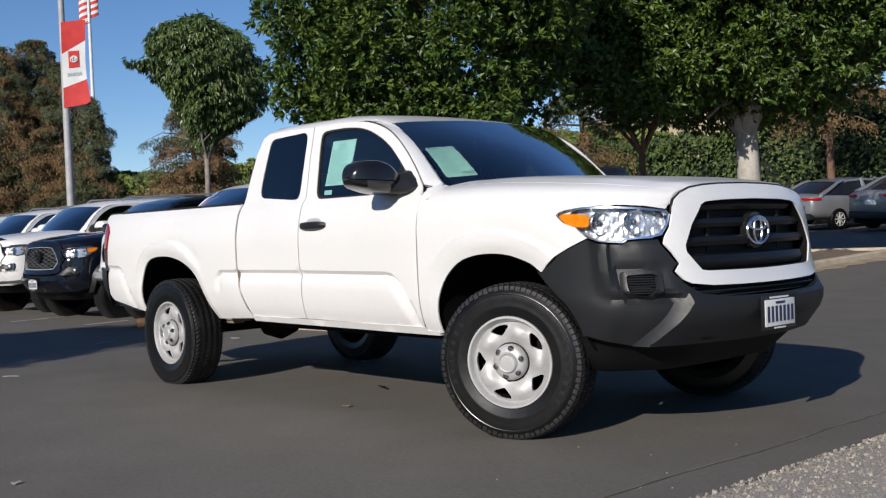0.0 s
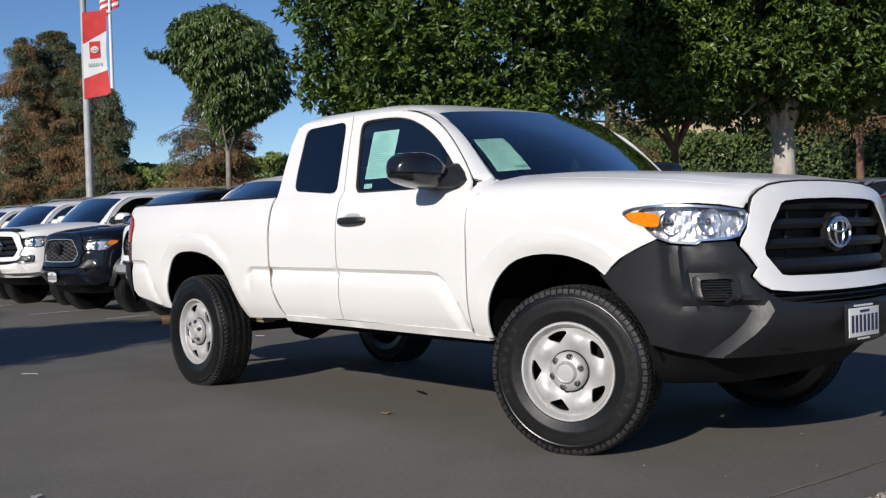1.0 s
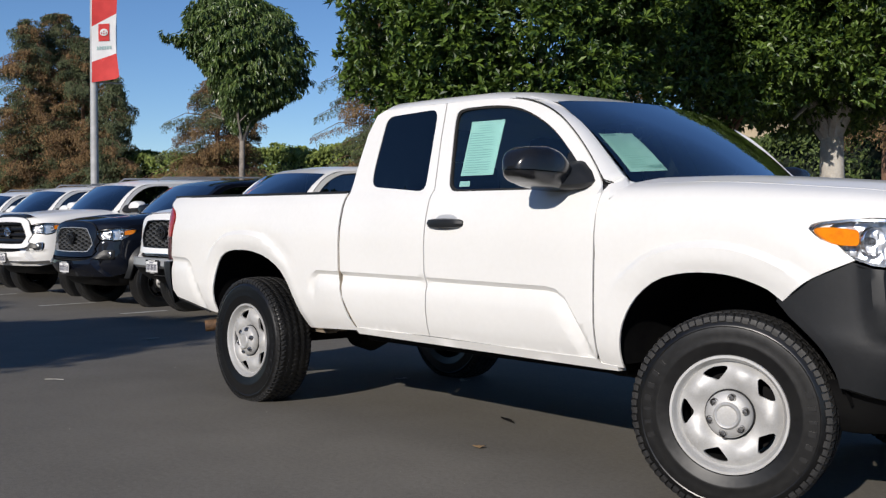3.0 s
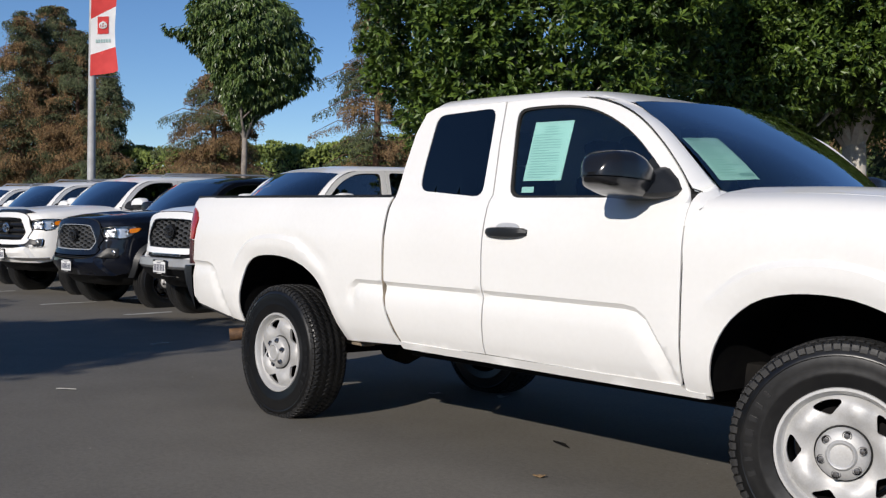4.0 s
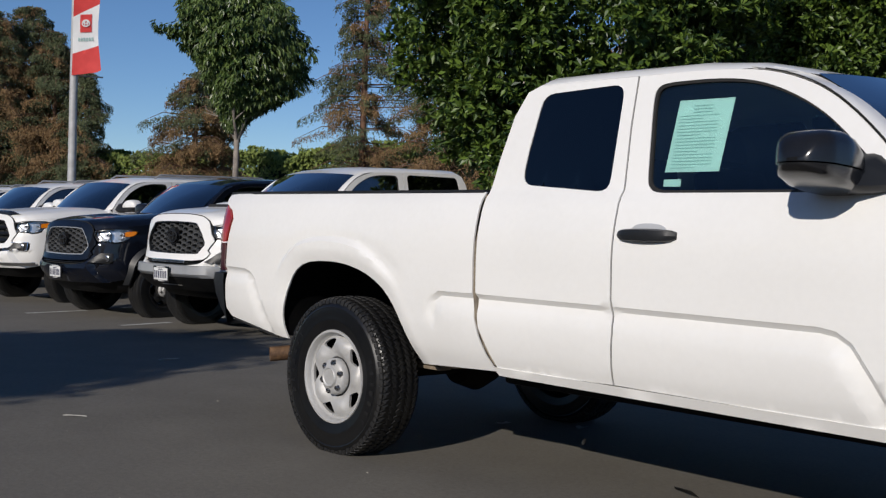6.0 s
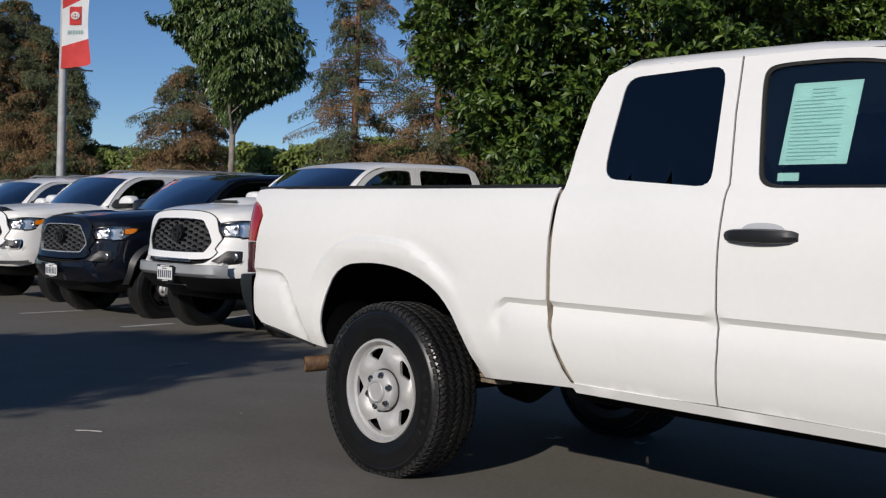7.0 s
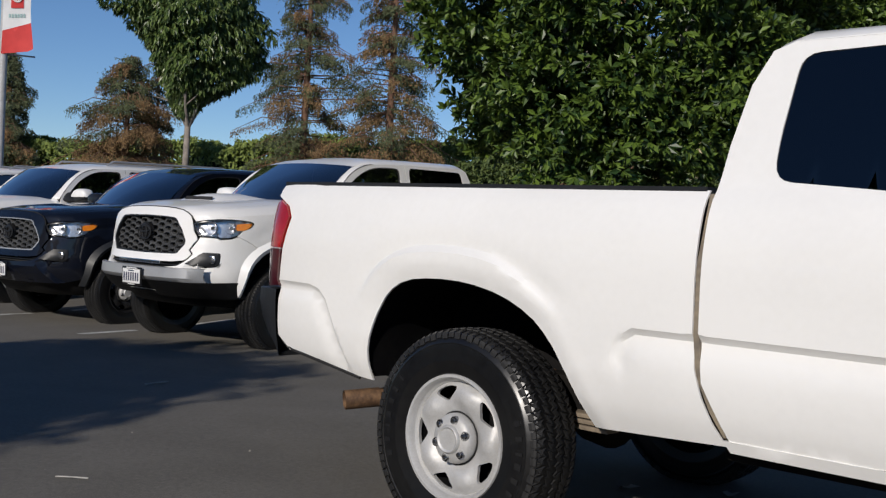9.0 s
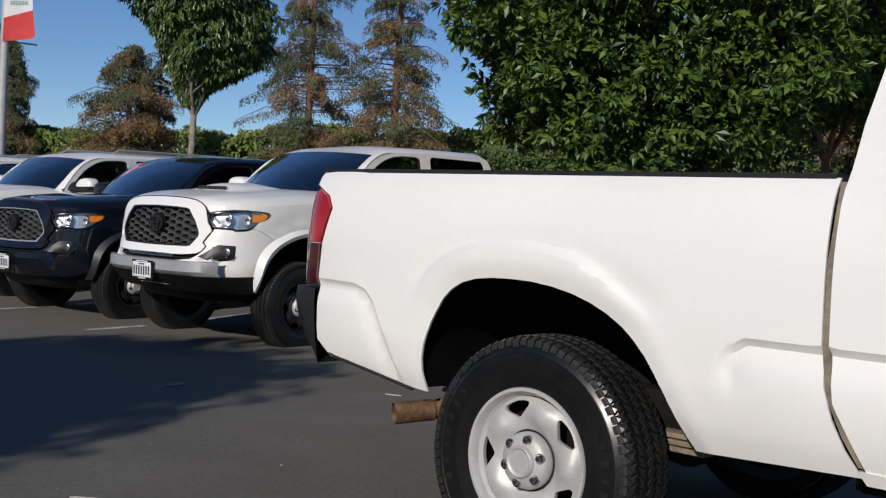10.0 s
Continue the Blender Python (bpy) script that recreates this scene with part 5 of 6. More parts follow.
def asphalt_material():
    m, t, p = nodes_of("asphalt")
    co = t.nodes.new("ShaderNodeTexCoord")

    def noise_node(scale, detail=4.0):
        n = t.nodes.new("ShaderNodeTexNoise")
        n.inputs["Scale"].default_value, n.inputs["Detail"].default_value = scale, detail
        t.links.new(co.outputs["Object"], n.inputs["Vector"])
        return n
    broad, mid, grain = noise_node(.22), noise_node(2.3), noise_node(190, 2.0)
    ramp = t.nodes.new("ShaderNodeValToRGB")
    ramp.color_ramp.elements[0].position, ramp.color_ramp.elements[1].position = .30, .72
    ramp.color_ramp.elements[0].color, ramp.color_ramp.elements[1].color = (.120, .111, .094, 1), (.168, .156, .134, 1)
    mix = t.nodes.new("ShaderNodeMix")
    mix.data_type = "FLOAT"
    mix.inputs["Factor"].default_value = .45
    t.links.new(broad.outputs["Fac"], mix.inputs["A"])
    t.links.new(mid.outputs["Fac"], mix.inputs["B"])
    t.links.new(mix.outputs["Result"], ramp.inputs["Fac"])
    spec = t.nodes.new("ShaderNodeValToRGB")
    spec.color_ramp.elements[0].position, spec.color_ramp.elements[1].position = .35, .75
    spec.color_ramp.elements[0].color, spec.color_ramp.elements[1].color = (.80, .80, .80, 1), (1.24, 1.235, 1.22, 1)
    t.links.new(grain.outputs["Fac"], spec.inputs["Fac"])
    mul = t.nodes.new("ShaderNodeMix")
    mul.data_type, mul.blend_type = "RGBA", "MULTIPLY"
    mul.inputs["Factor"].default_value = 1.0
    t.links.new(ramp.outputs["Color"], mul.inputs["A"])
    t.links.new(spec.outputs["Color"], mul.inputs["B"])
    pock = noise_node(42, 6.0)
    worn = t.nodes.new("ShaderNodeMapRange")
    worn.inputs["From Min"].default_value, worn.inputs["From Max"].default_value = .30, .70
    worn.inputs["To Min"].default_value, worn.inputs["To Max"].default_value = .88, 1.12
    t.links.new(pock.outputs["Fac"], worn.inputs["Value"])
    fleck = t.nodes.new("ShaderNodeMix")
    fleck.data_type, fleck.blend_type = "RGBA", "MULTIPLY"
    fleck.inputs["Factor"].default_value = 1.0
    t.links.new(mul.outputs["Result"], fleck.inputs["A"])
    t.links.new(worn.outputs[0], fleck.inputs["B"])
    t.links.new(fleck.outputs["Result"], p.inputs["Base Color"])
    p.inputs["Roughness"].default_value = .85
    p.inputs["Specular IOR Level"].default_value = .3
    b = t.nodes.new("ShaderNodeBump")
    b.inputs["Strength"].default_value, b.inputs["Distance"].default_value = .28, .004
    t.links.new(grain.outputs["Fac"], b.inputs["Height"])
    t.links.new(b.outputs[0], p.inputs["Normal"])
    return m


M_ASPHALT = asphalt_material()
M_LINE = surface("worn_white_line", (.55, .55, .52), (.22, .22, .21), 3, 40, rough=.8, lo=.4, hi=.75)
M_AGG = surface("exposed_aggregate", (.52, .46, .38), (.34, .31, .27), 60, 160, rough=.9, bump=.8, bump_scale=140)
M_STONE = surface("small_stone", (.40, .36, .30), (.24, .22, .19), 30, 90, rough=.85, island=.35)
M_KERB = surface("concrete_kerb", (.56, .48, .36), (.40, .33, .24), 3, 60, rough=.85, bump=.3, bump_scale=60)
M_SOIL = surface("dry_soil", (.22, .16, .10), (.13, .10, .065), 3, 40, rough=.95, bump=.6, bump_scale=30)
M_BARK = surface("pale_bark", (.30, .26, .22), (.16, .14, .12), 5, 40, rough=.9, bump=.5, bump_scale=25)
M_REDBARK = surface("reddish_bark", (.20, .11, .07), (.11, .06, .04), 5, 40, rough=.95, bump=.6, bump_scale=25)
M_FICUSBARK = surface("pale_smooth_bark", (.50, .47, .42), (.34, .31, .27), 4, 30, rough=.85, bump=.35, bump_scale=22)
M_FICUS = leaf_material("ficus_leaf", (.014, .040, .009), (.122, .190, .026), rough=.46)
M_LOLLY = leaf_material("small_tree_leaf", (.026, .056, .013), (.155, .215, .058), rough=.38)
M_PINE = leaf_material("redwood_needles", (.038, .052, .024), (.150, .172, .078), rough=.75)
M_PINE2 = leaf_material("brown_redwood_needles", (.100, .063, .029), (.335, .208, .094), rough=.8)
# one hedge leaf in two colours: shade darkens the first, sun lightens the second
M_HEDGE_SHADED = leaf_material("shaded_hedge_leaf", (.030, .056, .012), (.115, .155, .034), rough=.65)
M_HEDGE_SUNLIT = leaf_material("sunlit_hedge_leaf", (.075, .115, .022), (.215, .265, .056), rough=.7)

xs = sorted({*[float(v) for v in np.linspace(-45, 15, 61)], -3000., -1200., -500., -200., -100., -65., 25., 60., 200., 800., 3000.})
ys = sorted({*[float(v) for v in np.linspace(-15, 45, 61)], -3000., -1000., -300., -100., -40., 60., 100., 200., 500., 1200., 3000.})
bm = bmesh.new()
grid = [[bm.verts.new((x, y, ground_z(x, y))) for x in xs] for y in ys]
for a, b in zip(grid, grid[1:]):
    for i in range(len(xs) - 1):
        bm.faces.new((a[i], a[i + 1], b[i + 1], b[i]))
solid("ground", bm, M_ASPHALT, "dark worn asphalt of a car lot", "asphalt", "structure", angle=60)


def strip(name, pts, width, material, label, category, lift=.004, kind="structure", wobble=0.0):
    bm = bmesh.new()
    rows = []
    n = 40
    rnd = random.Random(len(name) + int(abs(pts[0][0]) * 10))
    (x0, y0), (x1, y1) = pts
    d = Vector((x1 - x0, y1 - y0)).normalized()
    for i in range(n + 1):
        t = i / n
        o = rnd.uniform(-wobble, wobble)
        w = width * (1 + (rnd.uniform(-.5, .5) if wobble else 0))
        x, y = x0 + (x1 - x0) * t - d.y * o, y0 + (y1 - y0) * t + d.x * o
        a, b = (x - d.y * w / 2, y + d.x * w / 2), (x + d.y * w / 2, y - d.x * w / 2)
        rows.append([(*a, ground_z(*a) + lift), (*b, ground_z(*b) + lift)])
    loft(bm, rows, closed=False)
    return solid(name, bm, material, label, category, kind)


STALL = Vector((-.25, .968))
for k, (x, y) in enumerate([(-10.05, 1.48), (-12.15, 1.30), (-15.2, 1.55), (-18.4, 1.80)]):
    strip("stall_line", [(x, y), (x + STALL.x * 5, y + STALL.y * 5)], .10, M_LINE, "worn white painted parking stall line", "road marking")
strip("pavement_crack", [(1.08, -6), (1.04, 4)], .008, M_SEAL, "ragged dark seam in the asphalt", "crack", .0035, wobble=.016)

# exposed aggregate apron with its loose stones
bm = bmesh.new()
rnd = random.Random(3)
edge = [(1.335 + rnd.uniform(-.015, .015), -9 + i * .1) for i in range(190)]
rows = [[(x, y, .004), (x + .03, y, .016), (4.6, y, .018)] for x, y in edge]
loft(bm, rows, closed=False)
solid("pavement", bm, M_AGG, "tan exposed-aggregate concrete apron", "pavement", "structure")
bm = bmesh.new()
rnd = random.Random(5)
for i in range(9000):
    x, y = 1.34 + 2.2 * rnd.random() ** 1.5, rnd.uniform(-2.6, 1.2)
    r = rnd.uniform(.004, .011)
    q = Euler((rnd.random() * 6, rnd.random() * 6, rnd.random() * 6)).to_matrix()
    vs = [bm.verts.new(Vector((x, y, .018)) + q @ (Vector(c) * r)) for c in ((1, 0, 0), (-1, .2, 0), (0, 1, .1), (.1, -1, 0), (0, 0, .8), (0, .1, -.8))]
    for f in ((0, 2, 4), (2, 1, 4), (1, 3, 4), (3, 0, 4)):
        bm.faces.new([vs[j] for j in f])
solid("apron_stones", bm, M_STONE, "small tan and grey stones set in the apron", "gravel", "stuff", smooth=False)


# ---------------------------------------------------------------- trees
def leaf_mesh(name, centres, out, size, rng, material, aspect=.5, droop=0.0, fold=.25):
    """One mesh of leaves: a folded lozenge at every centre, facing roughly out."""
    n = len(centres)
    out = out + rng.normal(0, .55, (n, 3))
    out /= np.linalg.norm(out, axis=1)[:, None]
    tip = rng.normal(0, 1, (n, 3))
    tip[:, 2] -= droop
    tip -= (tip * out).sum(1)[:, None] * out
    tip /= np.linalg.norm(tip, axis=1)[:, None] + 1e-9
    side = np.cross(out, tip)
    ln = size * rng.uniform(.65, 1.25, n)[:, None]
    a = centres - tip * ln * .5
    b = centres + side * ln * aspect * .5 + out * ln * fold * .3
    c = centres + tip * ln * .5
    d = centres - side * ln * aspect * .5 + out * ln * fold * .3
    vs = np.stack([a, b, c, d], 1).reshape(-1, 3)
    fs = np.arange(4 * n).reshape(-1, 4)
    tri = np.concatenate([fs[:, [0, 1, 2]], fs[:, [0, 2, 3]]])
    me = bpy.data.meshes.new(name)
    me.from_pydata(vs.tolist(), [], tri.tolist())
    me.materials.append(material)
    return me


def rosettes(name, tips, ways, size, per, rng, material, aspect=.42, droop=0.0):
    """Leaves in tufts: per leaves spread from every twig tip."""
    n = len(tips)
    tips, ways = np.repeat(tips, per, 0), np.repeat(ways, per, 0)
    d = ways * .75 + rng.normal(0, .62, (n * per, 3))
    d[:, 2] -= droop
    d /= np.linalg.norm(d, axis=1)[:, None] + 1e-9
    up = ways + np.array([0, 0, .8]) + rng.normal(0, .45, (n * per, 3))
    up -= (up * d).sum(1)[:, None] * d
    up /= np.linalg.norm(up, axis=1)[:, None] + 1e-9
    side = np.cross(up, d)
    ln = size * rng.uniform(.6, 1.25, n * per)[:, None]
    base = tips + d * ln * .1
    b = base + d * ln * .5 + side * ln * aspect * .5 + up * ln * .07
    c = base + d * ln - up * ln * .06
    e = base + d * ln * .5 - side * ln * aspect * .5 + up * ln * .07
    vs = np.stack([base, b, c, e], 1).reshape(-1, 3)
    fs = np.arange(4 * n * per).reshape(-1, 4)
    me = bpy.data.meshes.new(name)
    me.from_pydata(vs.tolist(), [], np.concatenate([fs[:, [0, 1, 2]], fs[:, [0, 2, 3]]]).tolist())
    me.materials.append(material)
    return me


def clump_points(rng, centre, radii, clumps, per, clump_r, shell=.55, squash=1.0, keep=None):
    """Leaf places and outward ways: clumps set over an ellipsoid, leaves over the clumps."""
    cs = rng.normal(0, 1, (clumps, 3))
    cs /= np.linalg.norm(cs, axis=1)[:, None]
    cs *= rng.uniform(shell, 1.0, clumps)[:, None] ** .6
    cc = cs * np.array(radii)
    pts = rng.normal(0, 1, (clumps, per, 3))
    pts /= np.linalg.norm(pts, axis=2)[:, :, None]
    way = pts.copy()
    pts *= (rng.uniform(.35, 1.0, (clumps, per, 1)) ** .5) * clump_r * rng.uniform(.6, 1.35, (clumps, 1, 1))
    pts[:, :, 2] *= squash
    places = (cc[:, None, :] + pts).reshape(-1, 3)
    ways = (way * .8 + cs[:, None, :] * .7).reshape(-1, 3)
    if keep is not None:
        k = keep(places)
        places, ways = places[k], ways[k]
    ways /= np.linalg.norm(ways, axis=1)[:, None] + 1e-9
    return places + np.array(centre), ways


def branches(bm, base, top, r, spread, rng, n=7, reach=1.6, levels=2):
    tube(bm, [base, base * .55 + top * .45 + Vector((.03, .02, 0)), top], [r, r * .82, r * .7], 12)
    for k in range(n):
        t = 2 * math.pi * k / n + rng.uniform(-.3, .3)
        d = Vector((math.cos(t) * spread, math.sin(t) * spread, rng.uniform(.7, 1.2))).normalized()
        mid = top + d * reach * .5
        end = top + d * reach + Vector((0, 0, .2))
        tube(bm, [top - Vector((0, 0, .12)), mid, end], [r * .5, r * .34, r * .16], 8)
        for j in range(levels):
            e = mid + (d + Vector(rng.normal(0, .6, 3))).normalized() * reach * .6
            tube(bm, [mid, e], [r * .22, r * .07], 6)


def leafy_tree(name, label, x, y, trunk_top, trunk_r, centre_z, radii, clumps, per, clump_r, size, leaf, bark, seed, droop=.6, shell=.55, aspect=.5, keep=None, shift=(0, 0), lean=(0, 0), squash=1.0, tuft=0, tips=None):
    z0 = ground_z(x, y)
    tree = thing(name, label, "tree", at=pose(x, y, z0))
    rng = np.random.default_rng(seed)
    bm = bmesh.new()
    branches(bm, Vector((0, 0, -.05)), Vector((lean[0], lean[1], trunk_top)), trunk_r, .8, rng, reach=min(radii) * .75)
    part("trunk", bm, bark, tree, "pale grey bark" if bark is not M_REDBARK else "")
    places, ways = clump_points(rng, (shift[0], shift[1], centre_z), radii, clumps, per, clump_r, shell, squash, keep)
    if tips:
        places, ways = tips(rng)
        places = places + np.array((shift[0], shift[1], centre_z))
    crown = new("crown", rosettes("crown", places, ways, size, tuft, rng, leaf, aspect, droop) if tuft else leaf_mesh("crown", places, ways, size, rng, leaf, aspect, droop))
    crown.parent = tree
    tagged(crown, "dense green leaves")
    return tree


def conifer(label, x, y, height, radius, brown, seed, density=1.0, base=1.0, shape=.75, needle=.16, many=2.0, fluff=1.0):
    """A redwood: trunk and tiers of drooping boughs; whole boughs have turned brown, the low ones most."""
    z0 = ground_z(x, y)
    tree = thing("conifer", label, "tree", at=pose(x, y, z0))
    rng = np.random.default_rng(seed)
    bm = bmesh.new()
    tube(bm, [(0, 0, -.1), (0, 0, height * .5), (0, 0, height * .97)], [radius * .05, radius * .035, .03], 10)
    live, dead = [[], []], [[], []]
    tiers = int(height * 2.2 * density)
    for k in range(tiers):
        t = (k + rng.uniform(0, 1)) / tiers
        z = base + (height - base) * t
        reach = radius * (1 - t) ** shape * rng.uniform(.6, 1.15) + .25
        for j in range(int(4 + 3 * density)):
            z = base + (height - base) * min(.985, max(0, t + rng.normal(0, .035)))
            a = rng.uniform(0, 2 * math.pi)
            ln = reach * rng.uniform(.45, 1.08)
            d, q = np.array([math.cos(a), math.sin(a), 0]), np.array([-math.sin(a), math.cos(a), 0])
            tip = d * ln + np.array([0, 0, z - .18 * ln])
            tube(bm, [(0, 0, z), tuple(d * ln * .6 + np.array([0, 0, z + .03 * ln])), tuple(tip)], [.035, .022, .008], 5)
            n = int((30 + 36 * ln) * density * many)
            s = rng.uniform(.22, 1.05, n) ** .75
            wide = rng.normal(0, 1, n) * fluff * (.10 + .10 * ln) * np.sin(np.clip(s, 0, 1) * 2.6 + .3)
            hang = np.abs(rng.normal(0, .20, n)) * fluff
            p = d[None] * (s * ln)[:, None] + q[None] * wide[:, None]
            p[:, 2] = z + .04 * ln - .24 * ln * s ** 2 - hang + rng.normal(0, .04, n)
            to = dead if rng.random() < brown * (1.5 - t) + (.35 if z < base + .12 * height else 0) else live
            to[0].append(p)
            to[1].append(np.tile(d * .6 + np.array([0, 0, .5]), (n, 1)))
    part("trunk", bm, M_REDBARK, tree)
    for name, (pts, ways), leaf, text in (("crown", live, M_PINE, "grey-green needle boughs"), ("brown_foliage", dead, M_PINE2, "boughs turned rusty brown")):
        if pts:
            ob = new(name, leaf_mesh(name, np.concatenate(pts), np.concatenate(ways), needle, rng, leaf, .26, 1.8))
            ob.parent = tree
            tagged(ob, text)
    return tree


def hedge(label, x0, y0, x1, y1, height, depth, n, seed, size=.3, leaf=M_HEDGE_SHADED):
    rng = np.random.default_rng(seed)
    d = np.array([x1 - x0, y1 - y0])
    ln = np.linalg.norm(d)
    d = d / ln
    nrm = np.array([-d[1], d[0]])
    s = rng.uniform(0, ln, n)
    bumps = .93 + .06 * np.sin(s * .9 + seed) * np.sin(s * .37 + 2) + .025 * np.sin(s * 3.1) + .015 * np.sin(s * 7.3)
    a = rng.uniform(0, 1, n) ** .7
    hgt = height * bumps
    th = rng.uniform(-.2, math.pi, n)
    w = np.cos(th) * depth * .5 * rng.uniform(.85, 1.1, n)
    z = np.where(rng.random(n) < .35, hgt * (1 - .06 * np.abs(rng.normal(0, 1, n))), hgt * rng.uniform(0, 1, n))
    w += .25 * np.sin(s * 2.3 + z * 3)
    x = x0 + d[0] * s + nrm[0] * w
    y = y0 + d[1] * s + nrm[1] * w
    gz = np.array([ground_z(float(p), float(q)) for p, q in zip(x, y)])
    out = np.stack([nrm[0] * np.sign(w), nrm[1] * np.sign(w), .5 + 0 * w], 1)
    me = leaf_mesh("hedge", np.stack([x, y, z + gz], 1), out, size, rng, leaf, .50, .3)
    ob = new("hedge", me)
    tagged(ob, label, "hedge", kind="stuff")
    # near-black sheet behind the leaves: the hedge's inner shade put into its colour
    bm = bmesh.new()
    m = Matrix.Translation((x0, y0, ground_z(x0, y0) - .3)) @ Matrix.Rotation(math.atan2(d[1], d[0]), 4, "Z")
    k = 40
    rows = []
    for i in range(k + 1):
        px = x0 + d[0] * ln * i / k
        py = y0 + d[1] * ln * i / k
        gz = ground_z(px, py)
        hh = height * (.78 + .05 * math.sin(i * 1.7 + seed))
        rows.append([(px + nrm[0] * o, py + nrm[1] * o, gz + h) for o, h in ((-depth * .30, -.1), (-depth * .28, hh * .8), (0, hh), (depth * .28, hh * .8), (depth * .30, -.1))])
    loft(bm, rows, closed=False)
    inner = part("hedge_shade_core", bm, surface("hedge_shade_" + str(seed), (.007, .013, .005), (.012, .020, .008), 3, 20, rough=.95), ob)
    return ob


leafy_tree("ficus_tree", "large dense ficus with glossy green leaves behind the truck", -5.76, 3.72, 1.7, .16, 3.7, (1.56, 1.80, 2.45), 350, 44, .36, .084, M_FICUS, M_FICUSBARK, 11, droop=-.1, shell=.50, tuft=11, aspect=.42)
leafy_tree("ficus_tree", "ficus tree with a pale forked trunk and dense crown", -6.0, 11.0, 2.3, .24, 4.30, (3.0, 3.1, 1.75), 640, 36, .46, .105, M_FICUS, M_FICUSBARK, 12, droop=-.1, shell=.50, tuft=9, aspect=.42)
leafy_tree("ficus_tree", "dense ficus farther along the planter", -6.65, 9.05, 2.1, .07, 4.45, (1.45, 1.75, 2.0), 340, 34, .40, .105, M_FICUS, M_REDBARK, 15, droop=-.1, shell=.50, tuft=8, aspect=.42)
for k, (x, y) in enumerate([(-4.45, -10.5), (-9.0, -11.8), (-13.7, -12.3)]):
    leafy_tree("ficus_tree", "ficus tree across the drive that shades the asphalt", x, y, 2.2, .18, 4.1, (1.70, 2.0, 1.40), 420, 26, .42, .15, M_FICUS, M_FICUSBARK, 40 + k, droop=.1, shell=.15, tuft=6, aspect=.45)


def heart_crown(rng, n):
    """Twig tips of a lopsided heart-shaped crown: full on one flank, drawn down to the trunk; their outward ways."""
    z = rng.uniform(-1.68, 1.5, n)
    turn = rng.uniform(0, 2 * math.pi, n)
    one = np.interp(z, (-1.68, -1.4, -1.2, -.95, -.6, -.2, .3, .8, 1.2, 1.5), (.10, .34, .76, 1.22, 1.50, 1.64, 1.50, 1.24, .76, .05))
    two = np.interp(z, (-1.68, -1.2, -.55, -.1, .3, .6, 1.0, 1.3, 1.5), (.12, .38, .64, .98, 1.28, 1.30, 1.18, .86, .05))
    wide = np.where(np.cos(turn) > 0, one, two)
    ragged = 1 + .09 * np.sin(7 * z + 4 * turn) + .06 * np.sin(17 * z + 9 * turn)
    k = rng.uniform(.05, 1, n) ** .38 * ragged
    across, along = np.cos(turn) * wide * k, np.sin(turn) * .5 * (one + two) * k
    spray = rng.random(n) < .012
    reach = rng.uniform(.9, 1.72, n)
    across, along = np.where(spray, -reach, across), np.where(spray, rng.normal(0, .07, n), along)
    z = np.where(spray, .22 + .22 * (reach - .9) + rng.normal(0, .05, n), z)
    pts = np.stack([across * .526 + along * .850, across * .850 - along * .526, z], 1)
    ways = pts * np.array([1, 1, .6]) + rng.normal(0, .25, (n, 3))
    return pts, ways / (np.linalg.norm(ways, axis=1)[:, None] + 1e-9)


street_tree = leafy_tree("street_tree", "young street tree with a lopsided drooping crown", -19.48, 8.76, 3.0, .085, 4.88, (1.15, 1.15, 1.15), 1, 1, .1, .15, M_LOLLY, M_BARK, 13, lean=(.04, .06), tips=lambda rng: heart_crown(rng, 9000), tuft=5, aspect=.30, droop=1.7)
conifer("tall redwood with browning foliage", -75.2, 24.9, 15.9, 4.4, .60, 21, 1.15, shape=.46, needle=.22, many=2.6, fluff=1.5)
conifer("tall grey-green redwood with some brown boughs", -76.3, 27.6, 16.7, 4.5, .36, 22, 1.15, shape=.48, needle=.22, many=2.6, fluff=1.5)
conifer("broad redwood with brown lower boughs", -73.0, 27.9, 14.6, 4.2, .45, 29, 1.15, shape=.46, needle=.22, many=2.6, fluff=1.5)
conifer("shorter redwood with brown lower boughs", -69.4, 28.5, 11.6, 3.3, .22, 30, 1.15, shape=.55, needle=.22, many=2.6, fluff=1.4)
conifer("sparse tall redwood with brown hanging sprays", -40.7, 29.6, 18.5, 4.3, .32, 23, 1.0, needle=.18, many=2.3, shape=.90, fluff=1.0)
conifer("sparse redwood with many brown hanging sprays", -36.5, 31.2, 16.4, 4.6, .46, 24, 1.0, needle=.18, many=2.3, shape=.90, fluff=1.0)
conifer("low brown and green cypress at the hedge", -51.9, 26.8, 9.7, 4.7, .68, 25, 1.2, shape=.50, needle=.18, many=2.8, fluff=1.3)
conifer("grey-green redwood beside the brown cypress", -53.0, 29.3, 11.8, 2.7, .15, 31, .75, shape=.8, needle=.18, many=2.2, fluff=.9)
conifer("redwood with reddish trunk and brown sprays", -12.5, 26.2, 11, 2.6, .60, 26, .75, base=3.2, needle=.13, many=4.0)
conifer("redwood with brown hanging sprays by the planter", -16.2, 19.0, 8.5, 1.8, .55, 27, .8, base=1.6, needle=.12, many=4.0)
conifer("small far redwood above the hedge", -150, 66, 16, 5.0, .15, 28, .7, needle=.5)
hedge("tall clipped green hedge along the lot", -110, 20, -30, 42, 6.3, 3.0, 110000, 31, .30, M_HEDGE_SUNLIT)
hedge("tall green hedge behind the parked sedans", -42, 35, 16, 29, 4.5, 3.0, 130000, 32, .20)

